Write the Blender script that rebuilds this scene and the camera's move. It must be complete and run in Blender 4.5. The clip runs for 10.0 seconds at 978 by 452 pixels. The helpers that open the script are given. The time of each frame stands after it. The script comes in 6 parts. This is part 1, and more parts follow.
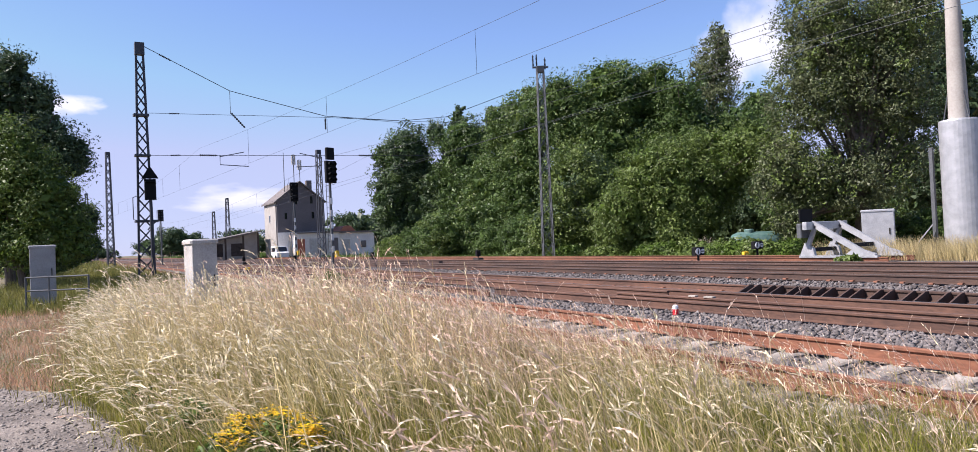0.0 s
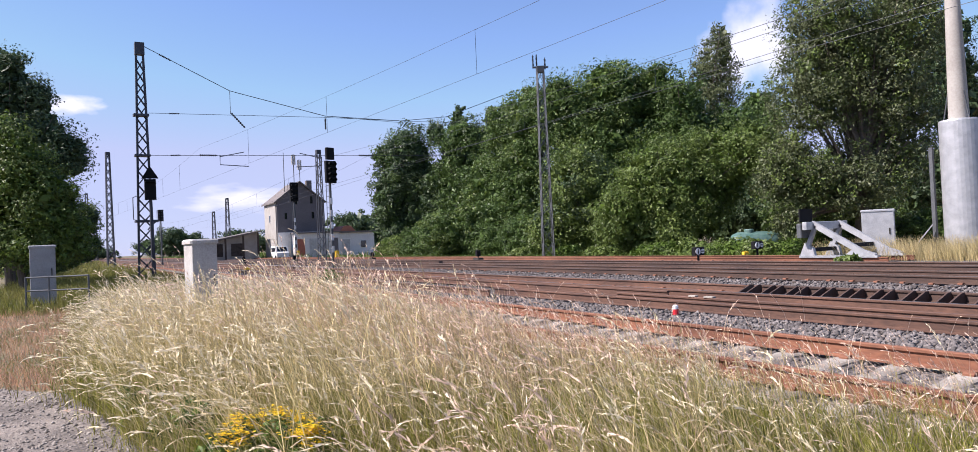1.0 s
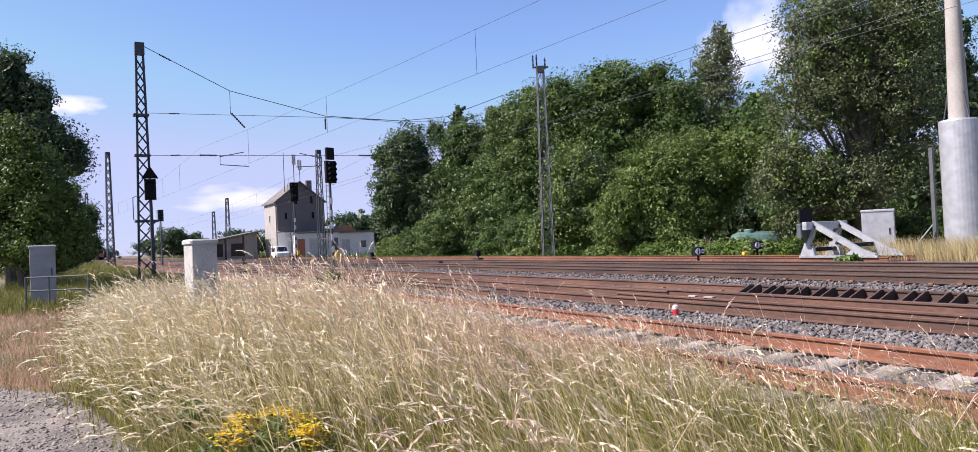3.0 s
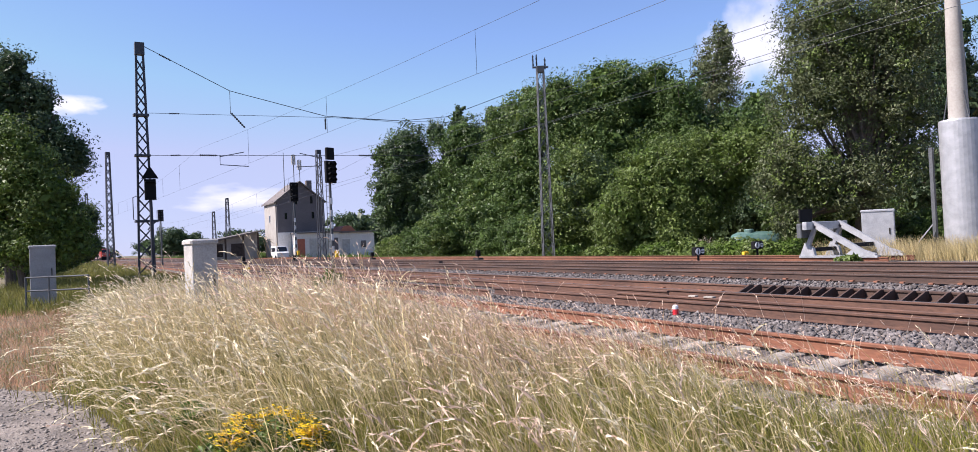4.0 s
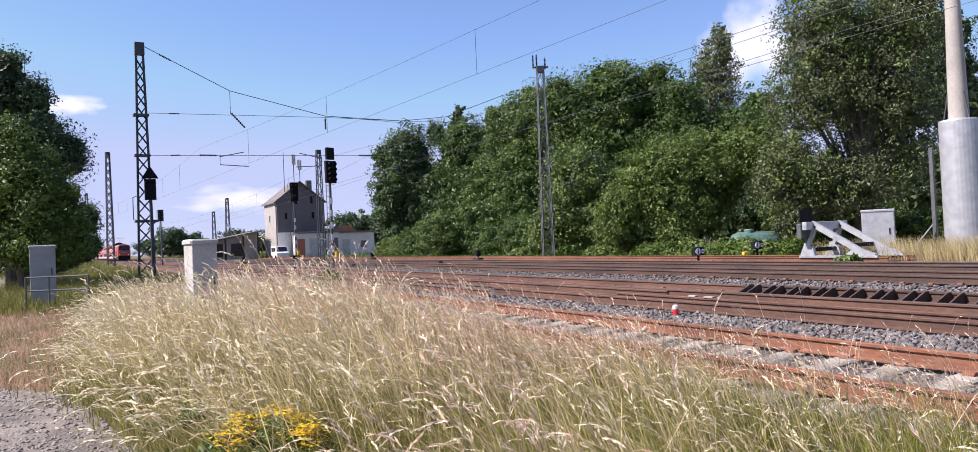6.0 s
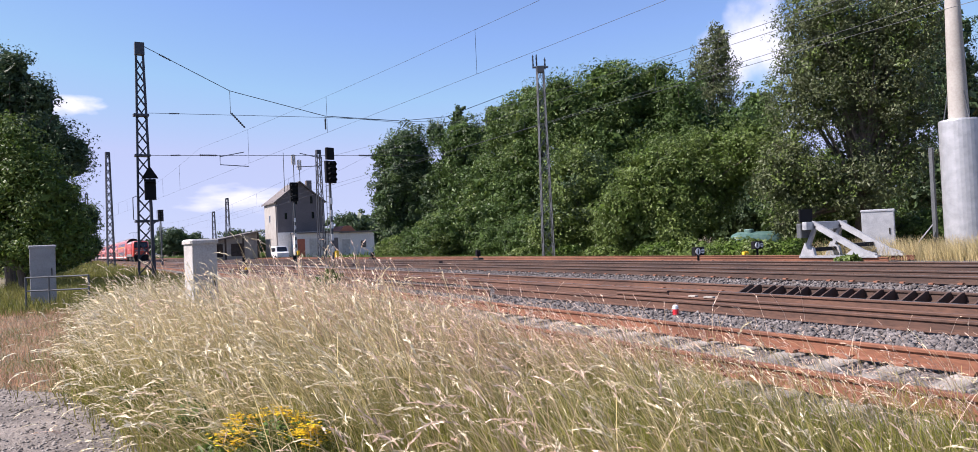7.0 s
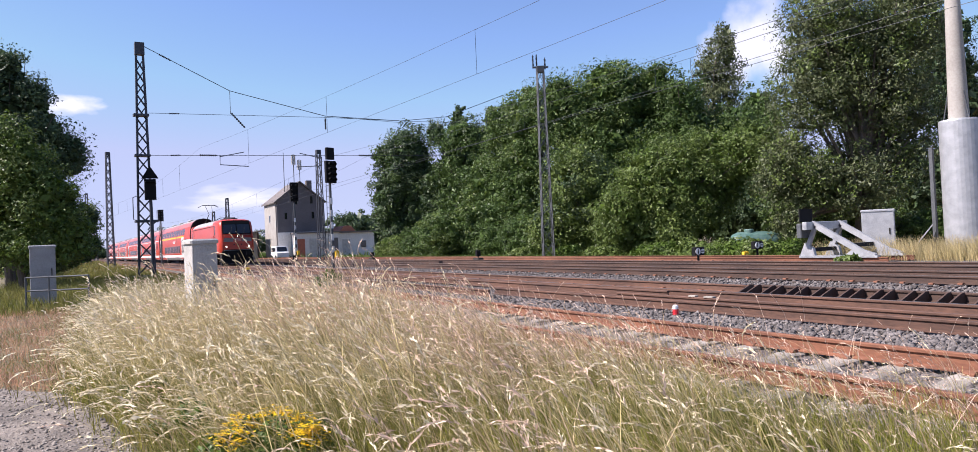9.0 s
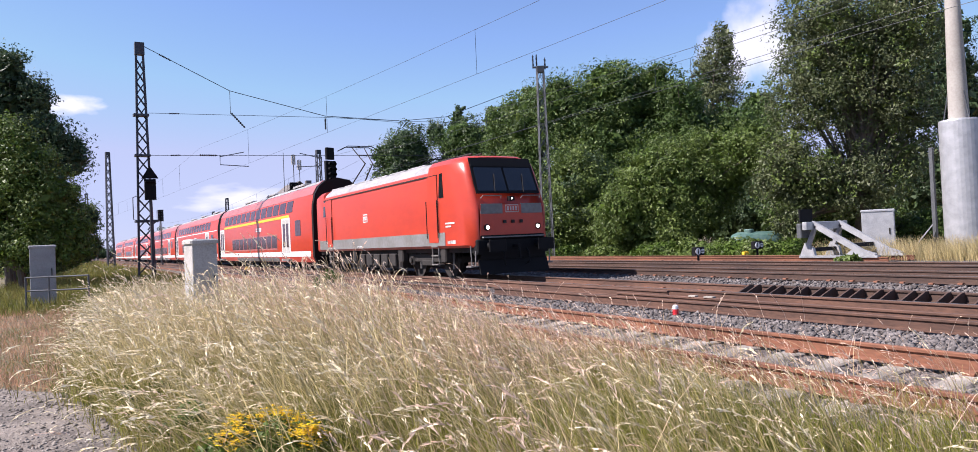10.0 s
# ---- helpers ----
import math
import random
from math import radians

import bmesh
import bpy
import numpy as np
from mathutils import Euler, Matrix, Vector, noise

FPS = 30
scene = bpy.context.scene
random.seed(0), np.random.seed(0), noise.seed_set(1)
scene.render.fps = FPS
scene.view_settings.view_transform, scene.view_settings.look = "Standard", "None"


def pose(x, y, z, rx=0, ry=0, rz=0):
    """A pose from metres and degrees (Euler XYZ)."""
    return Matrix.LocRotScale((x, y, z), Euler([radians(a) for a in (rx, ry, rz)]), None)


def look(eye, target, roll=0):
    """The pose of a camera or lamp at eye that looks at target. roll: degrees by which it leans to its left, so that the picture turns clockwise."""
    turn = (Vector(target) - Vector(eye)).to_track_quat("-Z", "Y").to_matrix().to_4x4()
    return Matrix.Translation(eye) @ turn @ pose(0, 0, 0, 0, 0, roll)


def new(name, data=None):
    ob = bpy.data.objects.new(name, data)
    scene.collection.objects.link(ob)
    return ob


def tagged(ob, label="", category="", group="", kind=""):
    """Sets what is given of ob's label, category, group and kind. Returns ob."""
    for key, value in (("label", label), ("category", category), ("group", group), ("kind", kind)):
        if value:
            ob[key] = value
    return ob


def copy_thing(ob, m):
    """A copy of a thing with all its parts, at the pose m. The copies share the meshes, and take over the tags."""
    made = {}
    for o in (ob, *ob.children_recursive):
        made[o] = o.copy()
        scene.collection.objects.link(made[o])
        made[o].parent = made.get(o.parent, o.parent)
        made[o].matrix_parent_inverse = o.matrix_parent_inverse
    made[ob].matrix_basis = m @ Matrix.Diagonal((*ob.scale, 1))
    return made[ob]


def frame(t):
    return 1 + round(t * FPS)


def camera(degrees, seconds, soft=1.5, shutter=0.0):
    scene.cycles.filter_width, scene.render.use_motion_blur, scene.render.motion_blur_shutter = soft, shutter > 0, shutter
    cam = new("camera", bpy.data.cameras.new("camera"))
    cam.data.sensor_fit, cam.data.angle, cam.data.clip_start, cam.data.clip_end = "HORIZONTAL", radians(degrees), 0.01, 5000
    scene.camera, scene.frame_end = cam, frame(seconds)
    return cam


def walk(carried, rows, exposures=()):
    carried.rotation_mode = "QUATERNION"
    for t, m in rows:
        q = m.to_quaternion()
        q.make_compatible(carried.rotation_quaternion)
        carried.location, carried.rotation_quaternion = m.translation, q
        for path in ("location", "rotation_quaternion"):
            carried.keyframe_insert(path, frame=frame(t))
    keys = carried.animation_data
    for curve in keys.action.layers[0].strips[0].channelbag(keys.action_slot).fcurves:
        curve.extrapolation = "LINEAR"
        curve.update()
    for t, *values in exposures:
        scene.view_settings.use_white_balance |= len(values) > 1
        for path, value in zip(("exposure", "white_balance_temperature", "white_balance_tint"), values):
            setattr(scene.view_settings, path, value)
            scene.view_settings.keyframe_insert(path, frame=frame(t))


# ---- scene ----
# the camera stands still on a tripod beside the line; x runs along the tracks, y across them, z = 0 is the rail head
cam = camera(68.57, 10.0, soft=0.8)
EYE = Vector((0.0, 0.0, 1.23))
YAW, PITCH, LEAN = radians(29.684), radians(1.076), -2.58
AIM = EYE + Vector((-math.cos(YAW) * math.cos(PITCH), math.sin(YAW) * math.cos(PITCH), math.sin(PITCH)))
walk(cam, [(0.0, look(EYE, AIM, LEAN)), (10.0, look(EYE, AIM, LEAN))], [(0.0, 0.93, 6250, 22.0), (10.0, 0.93, 6250, 22.0)])

# ---- light: a high summer sun behind the camera, clear sky ----
SUN_FROM = Vector((-0.36, -0.93, 1.06)).normalized()
sun_data = bpy.data.lights.new("sun", "SUN")
sun_data.energy, sun_data.angle, sun_data.color = 5.0, radians(0.53), (1.0, 0.94, 0.85)
sun = new("sun", sun_data)
sun.matrix_world = look(SUN_FROM * 100, (0, 0, 0))
world = bpy.data.worlds.new("sky")
scene.world = world
world.use_nodes = True
wn = world.node_tree.nodes
sky = wn.new("ShaderNodeTexSky")
sky.sky_type, sky.sun_disc = "NISHITA", False
sky.sun_elevation = math.asin(SUN_FROM.z)
sky.sun_rotation = math.atan2(SUN_FROM.x, SUN_FROM.y)
sky.air_density, sky.dust_density, sky.ozone_density = 0.8, 0.0, 3.0
wn["Background"].inputs["Strength"].default_value = 0.106
sky_cap = wn.new("ShaderNodeMixRGB")  # added haze tint: caps the sky colour at lavender, dimming the bright horizon
sky_cap.blend_type = "DARKEN"
sky_cap.inputs[0].default_value, sky_cap.inputs[2].default_value = 0.9, (2.7, 3.05, 4.2, 1)
world.node_tree.links.new(sky.outputs[0], sky_cap.inputs[1])
world.node_tree.links.new(sky_cap.outputs[0], wn["Background"].inputs[0])

# ---- materials ----
def material(name, base, rough=0.7, metal=0.0, vary=0.0, scale=4.0, dark=None, bump=0.0, fine=60.0, island=0.0, random_ob=0.0, spots=0.0, spec=None, stretch=None, bump_dist=0.01):
    """A node material: base colour mixed with a second one by two noises, relief, and a spread per piece."""
    m = bpy.data.materials.new(name)
    m.use_nodes = True
    nt = m.node_tree
    n, l = nt.nodes, nt.links
    b = n["Principled BSDF"]
    b.inputs["Roughness"].default_value, b.inputs["Metallic"].default_value = rough, metal
    if spec is not None:
        b.inputs["Specular IOR Level"].default_value = spec
    co = n.new("ShaderNodeTexCoord")
    src = co.outputs["Object"]
    if stretch:
        mp = n.new("ShaderNodeMapping")
        mp.inputs["Scale"].default_value = stretch
        l.new(src, mp.inputs["Vector"])
        src = mp.outputs["Vector"]
    def tex(s, detail=5):
        t = n.new("ShaderNodeTexNoise")
        t.inputs["Scale"].default_value, t.inputs["Detail"].default_value = s, detail
        l.new(src, t.inputs["Vector"])
        return t
    col = n.new("ShaderNodeMixRGB")
    d = dark if dark else [c * (1 - vary) for c in base]
    col.inputs[1].default_value, col.inputs[2].default_value = (*d, 1), (*base, 1)
    big, small = tex(scale), tex(fine)
    ramp = n.new("ShaderNodeMapRange")
    ramp.inputs[1].default_value, ramp.inputs[2].default_value = 0.36, 0.64
    add = n.new("ShaderNodeMath")
    add.operation = "MULTIPLY_ADD"
    add.inputs[1].default_value = 0.45
    l.new(small.outputs[0], add.inputs[0])
    half = n.new("ShaderNodeMath")
    half.operation = "MULTIPLY"
    half.inputs[1].default_value = 0.55
    l.new(big.outputs[0], half.inputs[0])
    l.new(half.outputs[0], add.inputs[2])
    l.new(add.outputs[0], ramp.inputs[0])
    l.new(ramp.outputs[0], col.inputs[0])
    out = col.outputs[0]
    for amount, node, socket in ((island, "ShaderNodeNewGeometry", "Random Per Island"), (random_ob, "ShaderNodeObjectInfo", "Random")):
        if amount:
            g = n.new(node)
            hsv = n.new("ShaderNodeHueSaturation")
            mr = n.new("ShaderNodeMapRange")
            mr.inputs[3].default_value, mr.inputs[4].default_value = 1 - amount, 1 + amount
            l.new(g.outputs[socket], mr.inputs[0])
            l.new(mr.outputs[0], hsv.inputs["Value"])
            l.new(out, hsv.inputs["Color"])
            out = hsv.outputs[0]
    l.new(out, b.inputs["Base Color"])
    if bump:
        bp = n.new("ShaderNodeBump")
        bp.inputs["Strength"].default_value, bp.inputs["Distance"].default_value = bump, bump_dist
        l.new(small.outputs[0], bp.inputs["Height"])
        l.new(bp.outputs[0], b.inputs["Normal"])
    return m


def leaf_material(name, light, dark, through_part=0.25, rough=0.5):
    """Leaves or blades: colour spread per leaf, partly translucent."""
    m = material(name, light, rough, dark=dark, scale=0.35, fine=2.5, island=0.45, spec=0.3)
    nt = m.node_tree
    n, l = nt.nodes, nt.links
    b, o = n["Principled BSDF"], n["Material Output"]
    tr = n.new("ShaderNodeBsdfTranslucent")
    mix = n.new("ShaderNodeMixShader")
    mix.inputs[0].default_value = through_part
    l.new(b.inputs["Base Color"].links[0].from_socket, tr.inputs["Color"])
    l.new(b.outputs[0], mix.inputs[1])
    l.new(tr.outputs[0], mix.inputs[2])
    l.new(mix.outputs[0], o.inputs["Surface"])
    return m


def olive_root(m, low, z0, z1):
    """Stalks whose colour turns darker and olive towards the root, dry above."""
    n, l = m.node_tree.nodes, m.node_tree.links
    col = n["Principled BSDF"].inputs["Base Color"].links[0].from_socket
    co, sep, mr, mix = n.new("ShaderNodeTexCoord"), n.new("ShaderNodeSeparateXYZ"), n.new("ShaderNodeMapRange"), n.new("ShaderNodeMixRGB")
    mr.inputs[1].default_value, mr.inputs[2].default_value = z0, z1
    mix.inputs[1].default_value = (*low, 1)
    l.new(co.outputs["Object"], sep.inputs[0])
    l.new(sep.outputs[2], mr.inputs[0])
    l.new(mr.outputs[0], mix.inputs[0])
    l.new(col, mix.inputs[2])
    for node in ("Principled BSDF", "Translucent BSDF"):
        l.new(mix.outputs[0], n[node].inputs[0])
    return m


def glow_material(name, colour, strength):
    m = material(name, colour, 0.3)
    b = m.node_tree.nodes["Principled BSDF"]
    b.inputs["Emission Color"].default_value, b.inputs["Emission Strength"].default_value = (*colour, 1), strength
    return m


M = {}
M["soil"] = material("soil", (0.176, 0.14, 0.076), 0.95, dark=(0.08, 0.076, 0.032), scale=0.7, fine=9, bump=0.5, bump_dist=0.05)
M["ballast"] = material("ballast", (0.216, 0.188, 0.168), 0.9, dark=(0.048, 0.04, 0.036), scale=1.2, fine=26, bump=1.0, bump_dist=0.05)
M["stone"] = material("stone", (0.18, 0.16, 0.148), 0.9, dark=(0.08, 0.07, 0.066), scale=3, fine=40, island=0.5)
M["path_stone"] = material("path_stone", (0.28, 0.248, 0.212), 0.9, dark=(0.128, 0.112, 0.096), scale=3, fine=40, island=0.35)
M["path"] = material("path_gravel", (0.256, 0.22, 0.184), 0.95, dark=(0.08, 0.068, 0.058), scale=2.2, fine=30, bump=1.0, bump_dist=0.03)
M["rust_rail"] = material("rusty_rail", (0.24, 0.1, 0.054), 0.85, dark=(0.104, 0.044, 0.026), scale=2, fine=30, bump=0.2, stretch=(0.3, 1, 1))
M["dark_rail"] = material("brown_rail", (0.096, 0.054, 0.037), 0.75, dark=(0.04, 0.024, 0.019), scale=2, fine=25, bump=0.2, stretch=(0.3, 1, 1))
M["warm_rail"] = material("reddish_brown_rail", (0.152, 0.076, 0.048), 0.75, dark=(0.064, 0.034, 0.024), scale=2, fine=25, bump=0.2, stretch=(0.3, 1, 1))
M["polish"] = material("worn_steel", (0.42, 0.38, 0.36), 0.38, 0.9, vary=0.3, stretch=(0.2, 1, 1))
M["concrete"] = material("sleeper_concrete", (0.384, 0.352, 0.304), 0.9, dark=(0.176, 0.152, 0.124), scale=3, fine=40, bump=0.3, random_ob=0.18)
M["wood"] = material("sleeper_wood", (0.08, 0.058, 0.046), 0.9, dark=(0.032, 0.024, 0.02), scale=3, fine=30, bump=0.4, random_ob=0.3)
M["steel_grey"] = material("mast_steel", (0.12, 0.128, 0.132), 0.6, 0.3, dark=(0.064, 0.068, 0.072), scale=1, fine=15)
M["mast_dark"] = material("mast_dark_steel", (0.068, 0.076, 0.092), 0.6, 0.2, dark=(0.04, 0.04, 0.048), scale=1, fine=15)
M["wire"] = material("wire", (0.05, 0.055, 0.06), 0.5, 0.3, vary=0.2)
M["ceramic"] = material("insulator", (0.04, 0.04, 0.045), 0.3, vary=0.3)
M["black"] = material("black_paint", (0.009, 0.009, 0.01), 0.75, vary=0.3, scale=3, spec=0.2)
M["cab_grey"] = material("cabinet_grey", (0.52, 0.51, 0.48), 0.75, dark=(0.33, 0.31, 0.28), scale=2.5, fine=30, bump=0.1)
# cabinet grey darkened to carry the shade of its visible face
M["cab_shade"] = material("cabinet_shade_grey", (0.33, 0.335, 0.34), 0.75, dark=(0.22, 0.22, 0.22), scale=2.5, fine=30, bump=0.1)
M["white"] = material("white_paint", (0.75, 0.75, 0.73), 0.5, vary=0.12, scale=2)
M["galv"] = material("galvanised", (0.48, 0.488, 0.496), 0.45, 0.35, dark=(0.32, 0.328, 0.336), scale=3, fine=40)
M["pole_concrete"] = material("pole_concrete", (0.4, 0.376, 0.336), 0.85, dark=(0.288, 0.264, 0.232), scale=0.8, fine=12, bump=0.1)
M["red"] = material("traffic_red", (0.53, 0.055, 0.024), 0.3, dark=(0.44, 0.043, 0.022), scale=0.6, fine=5, stretch=(0.4, 1, 1))
# lightened to pinkish red: the coach roof's sky sheen is in the colour
M["red_roof"] = material("pinkish_red", (0.46, 0.13, 0.11), 0.32, dark=(0.34, 0.09, 0.08), scale=0.8, fine=6)
M["band"] = material("grey_band", (0.22, 0.22, 0.215), 0.65, dark=(0.15, 0.14, 0.125), scale=1.2, fine=8)
M["roof_grey"] = material("roof_grey", (0.36, 0.36, 0.36), 0.6, dark=(0.22, 0.21, 0.2), scale=1, fine=8)
M["under"] = material("underframe", (0.035, 0.03, 0.026), 0.9, dark=(0.014, 0.012, 0.011), scale=2, fine=20)
M["glass"] = material("dark_glass", (0.012, 0.014, 0.017), 0.06, vary=0.2, spec=0.8)
M["window_glass"] = material("tinted_glass", (0.055, 0.018, 0.028), 0.16, vary=0.2, spec=0.25)
M["yellow"] = material("yellow_paint", (0.8, 0.5, 0.03), 0.5, vary=0.1)
M["lamp"] = glow_material("headlamp", (1.0, 0.85, 0.65), 4.0)
# grey render, darkened further to hold the shade of the house gable
M["plaster"] = material("darkened_grey_plaster", (0.152, 0.136, 0.136), 0.9, dark=(0.104, 0.092, 0.092), scale=0.5, fine=6, bump=0.1)
M["plaster_white"] = material("white_plaster", (0.72, 0.7, 0.66), 0.9, dark=(0.56, 0.53, 0.48), scale=0.4, fine=5)
M["roof_tile"] = material("roof_tiles", (0.176, 0.152, 0.136), 0.85, dark=(0.112, 0.096, 0.088), scale=0.8, fine=9)
M["roof_red"] = material("red_tiles", (0.4, 0.15, 0.09), 0.85, dark=(0.25, 0.1, 0.07), scale=1, fine=9)
# tank green darkened to hold the trees' shade, with paler blotches
M["tank"] = material("tank_shade_green", (0.045, 0.11, 0.09), 0.4, dark=(0.12, 0.19, 0.165), scale=1.5, fine=7)
M["brick"] = material("red_brick", (0.42, 0.13, 0.075), 0.85, dark=(0.28, 0.09, 0.055), scale=2, fine=20, random_ob=0.2)
M["bark"] = material("bark", (0.16, 0.13, 0.1), 0.95, dark=(0.07, 0.055, 0.045), scale=2, fine=14, bump=0.5, stretch=(1, 1, 0.3))
M["leaf_dark"] = leaf_material("leaf_dark", (0.095, 0.154, 0.037), (0.050, 0.090, 0.021))
M["leaf_mid"] = leaf_material("leaf_mid", (0.149, 0.201, 0.048), (0.079, 0.126, 0.026))
M["leaf_willow"] = leaf_material("leaf_willow", (0.130, 0.150, 0.066), (0.068, 0.090, 0.034))
M["leaf_blue"] = leaf_material("leaf_blue", (0.087, 0.130, 0.057), (0.048, 0.082, 0.035))
M["leaf_fresh"] = leaf_material("leaf_fresh", (0.104, 0.163, 0.022), (0.052, 0.096, 0.015))
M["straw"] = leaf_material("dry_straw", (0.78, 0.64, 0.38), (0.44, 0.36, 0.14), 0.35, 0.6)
M["hay"] = leaf_material("hay", (0.6, 0.49, 0.27), (0.38, 0.31, 0.13), 0.3, 0.6)
olive_root(M["straw"], (0.31, 0.27, 0.08), 0.1, 0.5)
M["blade"] = leaf_material("grass_blade", (0.281, 0.252, 0.07), (0.074, 0.1, 0.016), 0.35, 0.55)
M["seed"] = leaf_material("seed_head", (0.93, 0.84, 0.62), (0.74, 0.62, 0.4), 0.35, 0.7)
M["turf"] = leaf_material("dry_turf", (0.64, 0.38, 0.27), (0.42, 0.26, 0.15), 0.3, 0.7)
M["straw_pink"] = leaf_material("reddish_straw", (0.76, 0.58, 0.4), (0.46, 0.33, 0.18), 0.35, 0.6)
olive_root(M["straw_pink"], (0.32, 0.26, 0.09), 0.05, 0.4)
M["seed_pink"] = leaf_material("pinkish_seed_head", (0.9, 0.73, 0.58), (0.68, 0.49, 0.36), 0.35, 0.7)
M["blade_green"] = leaf_material("fresh_blade", (0.37, 0.35, 0.06), (0.16, 0.19, 0.026), 0.4, 0.5)
M["petal"] = leaf_material("yellow_petal", (0.85, 0.62, 0.02), (0.75, 0.5, 0.01), 0.3, 0.6)


# ---- building helpers ----
class Shape:
    """Collects faces for one mesh."""
    def __init__(self):
        self.v, self.f = [], []

    def add(self, verts, faces):
        k = len(self.v)
        self.v += [tuple(p) for p in verts]
        self.f += [tuple(i + k for i in q) for q in faces]
        return self

    def box(self, x0, x1, y0, y1, z0, z1, b=0.0, m=None):
        """A box, with bevelled upright and top edges if b is given."""
        if not b:
            vs = [(x, y, z) for z in (z0, z1) for x, y in ((x0, y0), (x1, y0), (x1, y1), (x0, y1))]
            fs = [(0, 3, 2, 1), (4, 5, 6, 7), (0, 1, 5, 4), (1, 2, 6, 5), (2, 3, 7, 6), (3, 0, 4, 7)]
        else:
            def ring(z, i):
                x0b, x1b, y0b, y1b = x0 + i, x1 - i, y0 + i, y1 - i
                return [(x0b + b, y0b, z), (x1b - b, y0b, z), (x1b, y0b + b, z), (x1b, y1b - b, z), (x1b - b, y1b, z), (x0b + b, y1b, z), (x0b, y1b - b, z), (x0b, y0b + b, z)]
            vs = ring(z0, 0) + ring(z1 - b, 0) + ring(z1, b)
            fs = [tuple(range(7, -1, -1)), tuple(range(16, 24))]
            for r in (0, 8):
                fs += [(r + i, r + (i + 1) % 8, r + 8 + (i + 1) % 8, r + 8 + i) for i in range(8)]
        if m is not None:
            vs = [m @ Vector(p) for p in vs]
        return self.add(vs, fs)

    def tube(self, a, b, r0, r1=None, n=8, caps=True):
        a, b = Vector(a), Vector(b)
        r1 = r0 if r1 is None else r1
        d = (b - a).normalized()
        s = d.orthogonal().normalized()
        t = d.cross(s)
        vs = []
        for p, r in ((a, r0), (b, r1)):
            vs += [p + (s * math.cos(2 * math.pi * i / n) + t * math.sin(2 * math.pi * i / n)) * r for i in range(n)]
        fs = [(i, (i + 1) % n, n + (i + 1) % n, n + i) for i in range(n)]
        if caps:
            fs += [tuple(range(n - 1, -1, -1)), tuple(range(n, 2 * n))]
        return self.add(vs, fs)

    def path(self, pts, r, n=5):
        """One bent tube through the points."""
        p = [Vector(q) for q in pts]
        rings = []
        for i, q in enumerate(p):
            d = (p[min(i + 1, len(p) - 1)] - p[max(i - 1, 0)]).normalized()
            s = d.cross(Vector((0.31, 0.17, 0.94) if abs(d.z) < 0.8 else (0.94, 0.31, 0.1))).normalized()
            t = d.cross(s)
            rings.append([q + (s * math.cos(2 * math.pi * k / n) + t * math.sin(2 * math.pi * k / n)) * r for k in range(n)])
        return self.loft(rings)

    def bar(self, a, b, w, h=None):
        """A flat bar or angle between two points: square section w by h."""
        a, b = Vector(a), Vector(b)
        h = h or w
        d = (b - a).normalized()
        s = d.cross(Vector((0, 0, 1)))
        s = s.normalized() if s.length > 1e-3 else Vector((1, 0, 0))
        t = s.cross(d)
        vs = [p + s * i * w / 2 + t * j * h / 2 for p in (a, b) for i, j in ((-1, -1), (1, -1), (1, 1), (-1, 1))]
        return self.add(vs, [(0, 3, 2, 1), (4, 5, 6, 7), (0, 1, 5, 4), (1, 2, 6, 5), (2, 3, 7, 6), (3, 0, 4, 7)])

    def loft(self, rings, caps=True, closed=True):
        n = len(rings[0])
        vs = [p for r in rings for p in r]
        fs = []
        for k in range(len(rings) - 1):
            for i in range(n if closed else n - 1):
                j = (i + 1) % n
                fs.append((k * n + i, k * n + j, (k + 1) * n + j, (k + 1) * n + i))
        if caps:
            fs += [tuple(range(n - 1, -1, -1)), tuple(range((len(rings) - 1) * n, len(rings) * n))]
        return self.add(vs, fs)

    def lathe(self, prof, n=16, at=(0, 0, 0)):
        """Turns (radius, z) pairs round the z axis."""
        rings = [[(at[0] + r * math.cos(2 * math.pi * i / n), at[1] + r * math.sin(2 * math.pi * i / n), at[2] + z) for i in range(n)] for r, z in prof]
        return self.loft(rings)

    def mesh(self, name, mat, smooth=False):
        me = bpy.data.meshes.new(name)
        me.from_pydata(self.v, [], self.f)
        me.materials.append(mat)
        if smooth:
            me.polygons.foreach_set("use_smooth", [True] * len(me.polygons))
            me.set_sharp_from_angle(angle=radians(38))
        me.update()
        return me


def part(name, shape, mat, parent=None, label="", at=None, smooth=False):
    """Links a shape (or a ready mesh) as one mesh object under a thing or a part."""
    me = shape.mesh(name, M[mat], smooth) if isinstance(shape, Shape) else shape
    ob = new(name, me)
    ob.parent = parent
    if at is not None:
        ob.matrix_basis = at
    return tagged(ob, label) if label else ob


def thing(name, label, category, at=None, group="", kind=""):
    ob = new(name)
    ob.empty_display_size = 0.2
    if at is not None:
        ob.matrix_basis = at
    return tagged(ob, label, category, group, kind)


